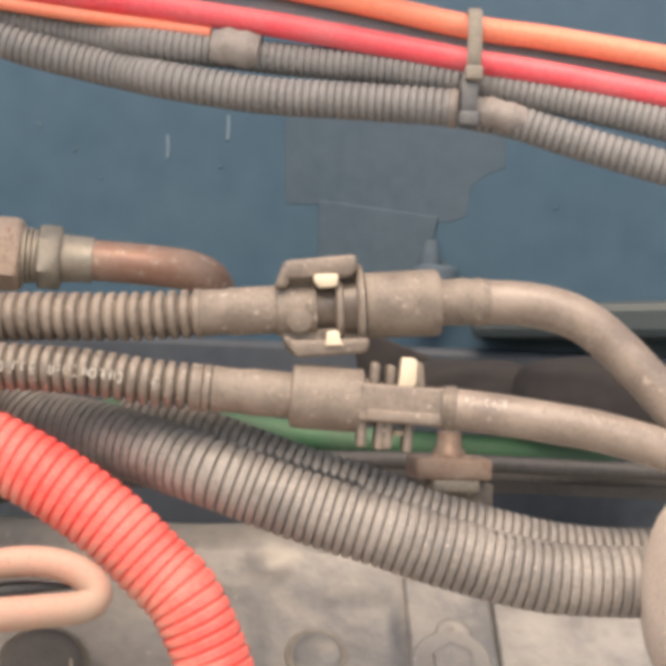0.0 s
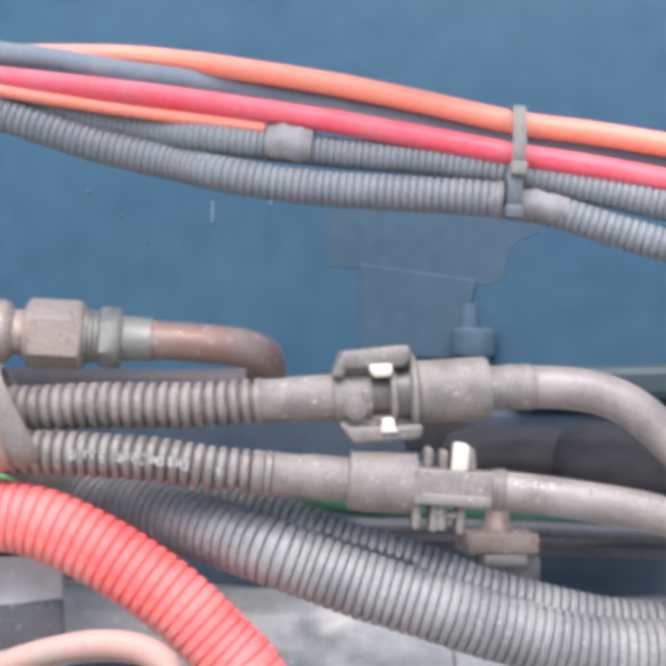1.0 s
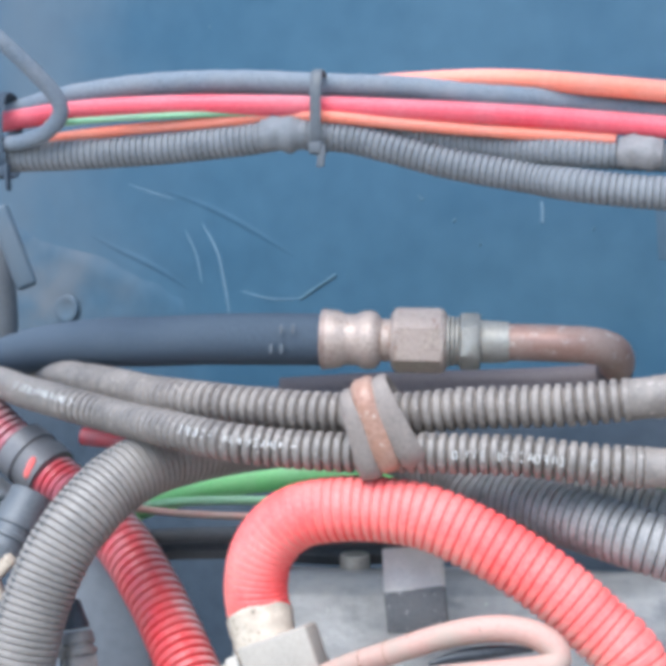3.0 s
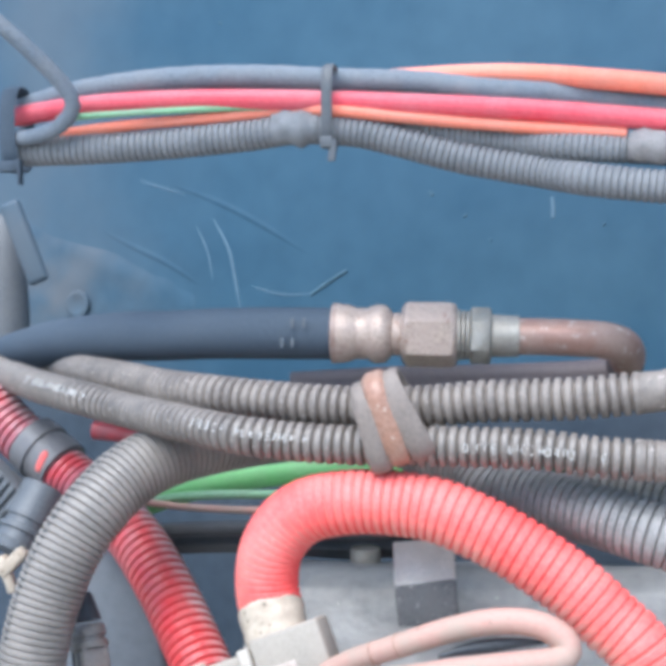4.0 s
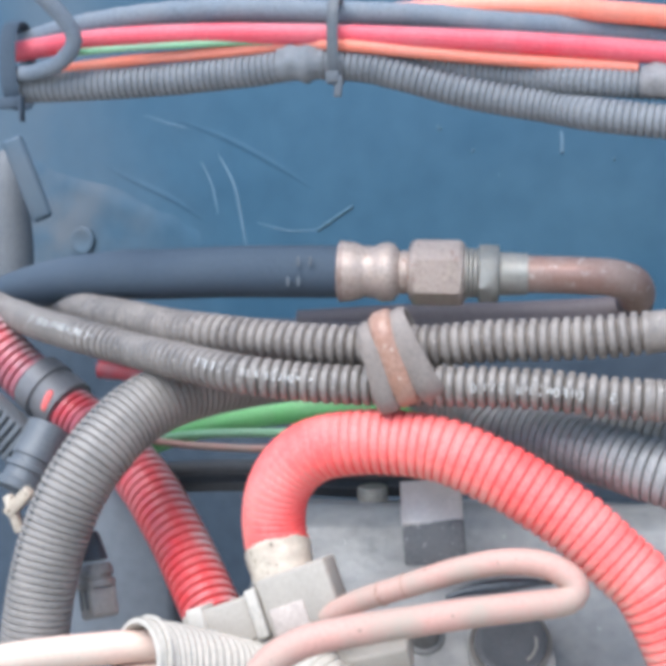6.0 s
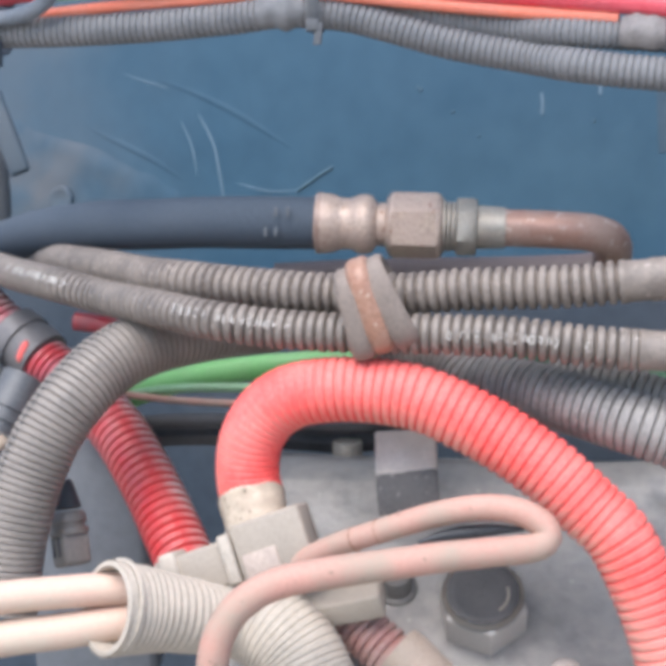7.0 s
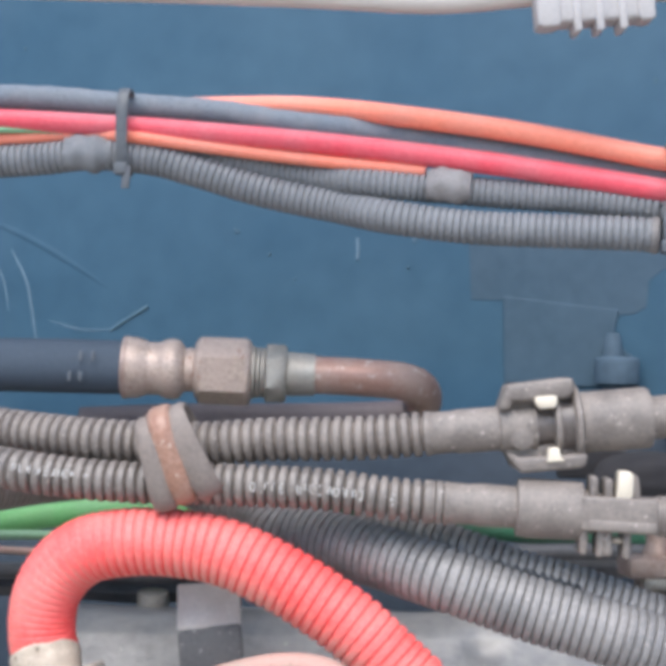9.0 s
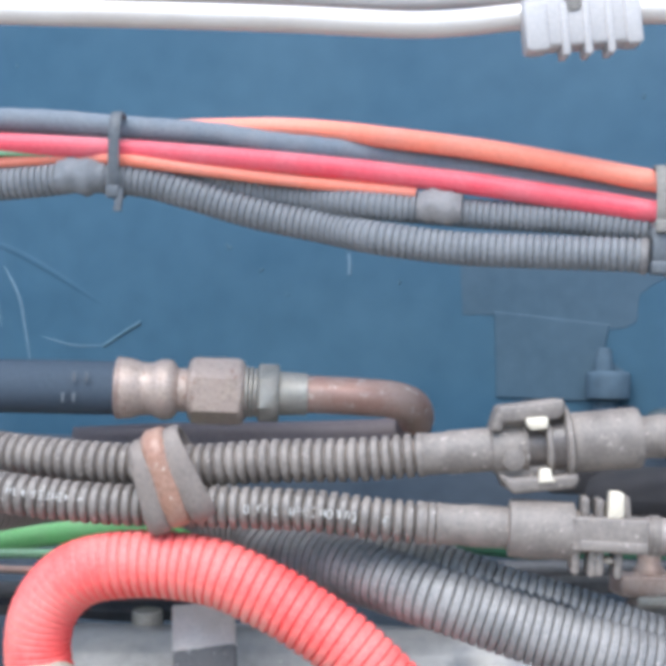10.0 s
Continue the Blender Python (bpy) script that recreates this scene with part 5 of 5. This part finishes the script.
def mount_bracket():
    e = thing("mount_bracket", PANEL @ Vector((0.125, 0, 0.03)), "dull grey mounting bracket fixed flat to the dark panel", "bracket")
    upper = [(0.0752, 0.0666), (0.1738, 0.0666), (0.1738, 0.0440), (0.1649, 0.0403), (0.1592, 0.0357), (0.1582, 0.0239), (0.1528, 0.0207), (0.1459, 0.0201), (0.0923, 0.0271), (0.0772, 0.0273)]
    lower = [(0.0927, 0.0290), (0.1459, 0.0225), (0.1430, 0.0082), (0.1518, 0.0020), (0.1538, -0.0116), (0.1301, -0.0123), (0.0936, -0.0110)]
    part("upper_plate", plate(upper, PANEL @ pose(0, 0.0004, 0), 0.0012, 0.0003), M_BRACKET, e, smooth=False)
    part("lower_plate", plate(lower, PANEL @ pose(0, -0.0003, 0), 0.0016, 0.0004), M_BRACKET, e, smooth=False)
    return e


mount_bracket()
panel_plate("panel_flange", [(0.1653, -0.0152), (0.2975, -0.0079), (0.2980, -0.0242), (0.1658, -0.0293)], 0.030, M_TEAL, "dusty teal flange low on the dark panel", "flange", 0.004)
tagged(finish("gusset", plate([(0, 0), (0.034, -0.014), (0.030, -0.020), (-0.008, -0.018), (-0.012, 0.006)], frame_on((0.1059, 0.5850, 1.1697), (0.1214, 0.5800, 1.1704)), 0.008, 0.001), M_BROWNDULL),
       "dull triangular gusset behind the connector", "bracket")
tagged(finish("filter_housing", lump(pose(*(0.1826, 0.5600, 1.1509), 0, 0, -8), (0.066, 0.040, 0.030), 3.0, 4, 0.06), M_BROWNDULL),
       "large rounded dull brown housing behind the pipes", "housing")
tagged(finish("filter_housing", lump(pose(*(0.1408, 0.5750, 1.1519), 0, 0, 5), (0.060, 0.036, 0.022), 5.0, 4, 0.08), M_BROWNDULL),
       "low rounded dull brown housing beside a larger one", "housing")
tagged(finish("end_cap", lump(pose(*(0.1901, 0.4320, 1.1009)), (0.054, 0.046, 0.062), 8.0, 4, 0.03), M_BEIGE),
       "pale beige rounded plastic end cap over the conduits", "cap")


def panel_fitting():
    c = Vector((0.1348, 0.6501, 1.1954)) + Vector((0, -0.007, 0))
    up = c + Vector((0, 0, 0.1))
    e = thing("pipe_fitting", c, "small dusty grey stepped fitting on the panel behind the connector", "fitting")
    part("body", lathe(c - Vector((0, 0, 0.007)), up, [(0, 0.0085), (0.001, 0.0098), (0.011, 0.0100), (0.0125, 0.0092), (0.0130, 0.0070)], 24), M_FITTING, e)
    part("nozzle", lathe(c + Vector((-0.002, 0, 0.005)), up, [(0, 0.0050), (0.004, 0.0042), (0.010, 0.0034), (0.0115, 0.0026)], 20), M_FITTING, e)
    part("stem", lathe(c - Vector((0.001, 0, 0.018)), up, [(0, 0.0056), (0.012, 0.0056)], 20), M_FITTING, e)
    return e


panel_fitting()
SCRATCHES = ([(-0.1600, 0.7592, 1.2547), (-0.1514, 0.7560, 1.2387), (-0.1478, 0.7547, 1.2225), (-0.1448, 0.7536, 1.2046)], [(-0.1704, 0.7631, 1.2514), (-0.1640, 0.7607, 1.2380), (-0.1609, 0.7595, 1.2224)], [(-0.1383, 0.7512, 1.2175), (-0.1199, 0.7443, 1.2128), (-0.1037, 0.7384, 1.2130)], [(-0.2050, 0.7759, 1.2785), (-0.1893, 0.7700, 1.2729), (-0.1764, 0.7653, 1.2687)])
for k, path in enumerate(SCRATCHES):
    w, n = (0.00075, 0.0005, 0.0004, 0.0004)[k], spline(path, 0.002)[1]
    part("scratch", sweep(path, lambda s, a: w * (0.25 + 0.75 * math.sin(math.pi * min(1.0, max(0.0, s / n))) ** 0.6), 0.003, 6), M_SCRATCH, back_panel, "pale scratch in the paint")
part("scratch", sweep([(-0.1044, 0.7386, 1.2125), (-0.0950, 0.7351, 1.2186), (-0.0849, 0.7314, 1.2246)], 0.0010, 0.004, 6), M_FLECK, back_panel, "pale scratch in the paint")
for path in ([(0.0193, 0.6928, 1.2575), (0.0199, 0.6926, 1.2523), (0.0196, 0.6928, 1.2471)], [(0.0460, 0.6830, 1.2663), (0.0464, 0.6828, 1.2610), (0.0461, 0.6829, 1.2553)]):
    part("scuff", sweep(path, 0.0009, 0.004, 6), M_SCRATCH, back_panel, "dusty scuff on the panel")
for path in ([(-0.0403, 0.7149, 1.2636), (-0.0407, 0.7151, 1.2632), (-0.0411, 0.7152, 1.2628)], [(0.0440, 0.6837, 1.2435), (0.0434, 0.6839, 1.2431), (0.0429, 0.6841, 1.2429)], [(0.1841, 0.6319, 1.2272), (0.1836, 0.6321, 1.2271), (0.1831, 0.6323, 1.2269)], [(0.1515, 0.6439, 1.3273), (0.1512, 0.6441, 1.3262), (0.1511, 0.6441, 1.3250)], [(-0.0404, 0.7149, 1.2630), (-0.0399, 0.7148, 1.2620), (-0.0395, 0.7146, 1.2610)],
             [(-0.0222, 0.7082, 1.2507), (-0.0230, 0.7085, 1.2503), (-0.0238, 0.7088, 1.2497)], [(-0.0099, 0.7037, 1.2382), (-0.0103, 0.7038, 1.2378), (-0.0108, 0.7040, 1.2376)], [(-0.0384, 0.7142, 1.2623), (-0.0388, 0.7144, 1.2619), (-0.0395, 0.7146, 1.2617)], [(-0.1546, 0.7572, 1.3609), (-0.1542, 0.7570, 1.3604), (-0.1537, 0.7569, 1.3597)]):
    part("dust_fleck", sweep(path, 0.0006, 0.002, 6), M_FLECK, back_panel, "pale fleck of dust")

# far casting at the panel's end
def ridge(path):
    """A low swelling of the panel along a line on its face, sinking away at both ends."""
    n = spline(path, 0.002)[1]
    return sweep([(x, y + 0.0056, z) for x, y, z in path], lambda s, a: 0.0048 + 0.0008 * math.sin(math.pi * min(1.0, s / n)), 0.004, 32)


def far_casting():
    e = thing("gear_casting", (-0.2071, 0.7000, 1.2239), "dusty dark casting with a round cover beside the hydraulic hose", "casting")
    part("seam_ridge", ridge([(-0.2077, 0.7768, 1.2822), (-0.1763, 0.7652, 1.2722), (-0.1486, 0.7550, 1.2604), (-0.1243, 0.7460, 1.2468), (-0.1007, 0.7372, 1.2314), (-0.0846, 0.7313, 1.2166)]), M_PANEL, e, "low raised seam")
    part("seam_ridge", ridge([(-0.2489, 0.7921, 1.2639), (-0.2162, 0.7800, 1.2457), (-0.1846, 0.7683, 1.2304), (-0.1592, 0.7589, 1.2135), (-0.1493, 0.7553, 1.2019)]), M_PANEL, e, "low raised seam")
    c0, nx, nz = Vector((-0.2328, 0.7600, 1.2261)), 64, 44
    m = Matrix.Translation((c0.x, panel_y(c0.x), c0.z)) @ pose(0, 0, 0, 0, 0, PANEL_TURN)
    bm = bmesh.new()
    grid = []
    for i in range(nx + 1):
        col = []
        for k in range(nz + 1):
            u, v = i / nx * 2 - 1, k / nz * 2 - 1
            n1 = noise.noise(Vector((u * 2.1, v * 1.6, 3.3))) + 0.5 * noise.noise(Vector((u * 5.2, v * 4.1, 1.1)))
            top = np.interp(u, (-1.0, -0.5, -0.04, 0.55, 0.78, 0.86), (0.90, 0.70, 0.43, 0.14, -0.06, -0.70)) + 0.06 * n1
            fall = min(1.0, max(0.0, (top - v) / 0.30)) * min(1.0, max(0.0, (0.90 - u) / 0.10))
            fall *= min(1.0, max(0.0, (v + 0.85) / 0.25))
            h = 0.0024 * (0.75 + 0.45 * n1) * fall * fall * (3 - 2 * fall) - 0.0008
            col.append(bm.verts.new(m @ Vector((u * 0.082, -h, v * 0.052))))
        grid.append(col)
    for p, q in zip(grid, grid[1:]):
        for k in range(nz):
            bm.faces.new((p[k], q[k], q[k + 1], p[k + 1]))
    part("relief", bm, M_DULL, e, "rough cast relief caked with dust")
    part("pillar", lathe((-0.2530, 0.6900, 1.1878), (-0.2542, 0.6900, 1.2670), [(0, 0.0112), (0.02, 0.0116), (0.046, 0.0100), (0.060, 0.0078), (0.066, 0.004)], 28), M_PILLAR, e, "pillar with its highlight put into a pale colour")
    part("strap", box(frame_on((-0.2338, 0.6600, 1.2382), (-0.2261, 0.6600, 1.2176), up=(1, 0, 0)), (0.042, 0.005, 0.0105), 0.0024, 4), M_DULL, e, "dull dark strap")
    part("knob", lathe((-0.2441, 0.7891, 1.2097), (-0.2811, 0.6891, 1.2097), [(0, 0.0080), (0.0022, 0.0078), (0.0028, 0.0064), (0.0022, 0.0050), (0.0021, 0.0004)], 28), M_DULL, e)
    return e


far_casting()


# ---- bright pipe over the panel ----
def coolant_pipe():
    pts = [(-0.1999, 0.4700, 1.3207), (-0.1430, 0.4640, 1.3179), (-0.1011, 0.4600, 1.3158), (-0.0462, 0.4560, 1.3141), (-0.0055, 0.4540, 1.3128), (0.0282, 0.4520, 1.3111), (0.0458, 0.4520, 1.3118), (0.0621, 0.4520, 1.3136), (0.0825, 0.4520, 1.3155), (0.1029, 0.4520, 1.3163), (0.1432, 0.4500, 1.3171)]
    e = thing("aluminium_pipe", pts[4], "bright pale aluminium pipe held by a grey plastic clip", "pipe")
    part("pipe", sweep(pts, 0.0043, 0.003, 24), M_ALU, e)
    part("upper_pipe", sweep([(-0.2026, 0.4760, 1.3307), (-0.1025, 0.4660, 1.3253), (-0.0469, 0.4620, 1.3233), (-0.0056, 0.4600, 1.3222), (0.0286, 0.4580, 1.3208), (0.0629, 0.4580, 1.3228), (0.1451, 0.4560, 1.3270)], 0.0036, 0.003, 20), M_CLIPGREY, e, "dull grey second pipe")
    p = Vector((0.0826, 0.4490, 1.3123))
    m = frame_on(p, (0.0995, 0.4490, 1.3134))
    o = [(-0.0172, 0.0085), (0.0180, 0.0085), (0.0184, -0.0078), (-0.0160, -0.0084)]
    clip = part("clip", plate(o[::-1], m @ pose(0, -0.001, -0.001), 0.012, 0.0012), M_CLIPGREY, e, "grey plastic pipe clip")
    for x, w, low in ((-0.0136, 0.0068, -0.0104), (-0.0048, 0.0022, -0.0124), (0.0022, 0.0022, -0.0124), (0.0094, 0.0022, -0.0122), (0.0168, 0.0050, -0.0096)):
        tooth = [(x - w * 0.5 - 0.0006, 0.0045), (x + w * 0.5 - 0.0002, 0.0045), (x + w * 0.5 + 0.0002, low + 0.0006), (x + w * 0.3, low), (x - w * 0.3, low), (x - w * 0.5, low + 0.0006)]
        part("clip_tooth", plate(tooth[::-1], m @ pose(0, -0.0024, 0), 0.0106, 0.0005), M_CLIPGREY, clip)
    part("hole", lathe(m @ Vector((-0.002, -0.0068, 0.0045)), m @ Vector((-0.002, -0.02, 0.0045)), [(0, 0.0030), (0.0007, 0.0030), (0.0009, 0.0022), (0.0003, 0.0020), (0.0002, 0.0002)], 20), M_TIE, clip)
    return e


coolant_pipe()


# ---- clutter at the harness's low end ----
def sensor_plug():
    a, b = Vector((-0.1936, 0.5600, 1.1322)), Vector((-0.2068, 0.5450, 1.1015))
    e = thing("sensor_plug", a, "dusty dark rubber plug boot with a cream retaining clip", "plug")
    part("boot", lathe(a, b, [(0, 0.006), (0.001, 0.0095), (0.008, 0.0092), (0.016, 0.0099), (0.0165, 0.0088), (0.0190, 0.0088), (0.0195, 0.0101), (0.0215, 0.0101), (0.022, 0.0088), (0.026, 0.0088), (0.0265, 0.0099), (0.030, 0.0092)], 28), M_BLACKTIE, e, "dusty dark ribbed boot")
    c = Vector((-0.1945, 0.5200, 1.1078))
    part("clip", box(frame_on(c, (-0.1877, 0.5200, 1.1149)), (0.0130, 0.006, 0.0048), 0.001), M_CREAM, e, "cream retaining clip")
    c = Vector((-0.1966, 0.5200, 1.1034))
    part("clip_leg", box(frame_on(c, (-0.1937, 0.5200, 1.0945)), (0.0150, 0.005, 0.0035), 0.001), M_CREAM, e)
    return e


sensor_plug()


def module():
    c = Vector((-0.2163, 0.5660, 1.1315))
    e = thing("relay_module", c, "grey dusty finned plastic module beside the red conduit", "module")
    m = frame_on(c, (-0.2064, 0.5660, 1.1226))
    part("case", box(m, (0.024, 0.016, 0.016), 0.0015), M_BLACKTIE, e)
    for k in range(7):
        part("fin", box(m @ pose(-0.0105 + 0.0035 * k, -0.0085, 0), (0.0022, 0.004, 0.0150), 0.0006), M_BLACKTIE, e)
    return e


module()


def grey_plug():
    a, b = Vector((-0.1632, 0.5050, 1.0992)), Vector((-0.1573, 0.4980, 1.0679))
    e = thing("wiring_plug", a, "dusty grey wiring plug with a dark tapered neck", "plug")
    part("neck", lathe(a, b, [(0, 0.0030), (0.001, 0.0036), (0.0095, 0.0056), (0.0105, 0.0056)], 24), M_BLACKRUBBER, e, "dark tapered neck")
    part("collar", lathe(a.lerp(b, 0.36), b, [(0, 0.0058), (0.0008, 0.0066), (0.0042, 0.0070), (0.0046, 0.0062), (0.0058, 0.0062), (0.0062, 0.0072), (0.0085, 0.0072)], 24), M_CONDUIT_PALE, e, "pale dusty collar")
    m = frame_on(a.lerp(b, 0.78), b)
    body = part("body", box(m, (0.0120, 0.011, 0.0110), 0.0016, 3), M_CONDUIT_PALE, e)
    for dz in (-0.0035, 0.0030):
        part("slot", box(m @ pose(-0.0010, -0.0052, dz * 0.8), (0.0070, 0.0014, 0.0018), 0.0003), M_BLACKRUBBER, body, "dark slot")
    return e


grey_plug()


def side_casting():
    a, b = Vector((-0.1987, 0.5750, 1.0964)), Vector((-0.1332, 0.5750, 1.0970))
    m = frame_on((a + b) / 2, b, up=(0, -0.25, 1))
    o = [(-0.036, 0.0), (-0.034, 0.010), (-0.026, 0.014), (0.010, 0.014), (0.018, 0.008), (0.018, -0.10), (-0.036, -0.10)]
    ob = finish("side_casting", plate(o, m, 0.020, 0.004), M_SIDE)
    return tagged(ob, "dull blue-grey casting behind the red conduit", "casting")


side_casting()
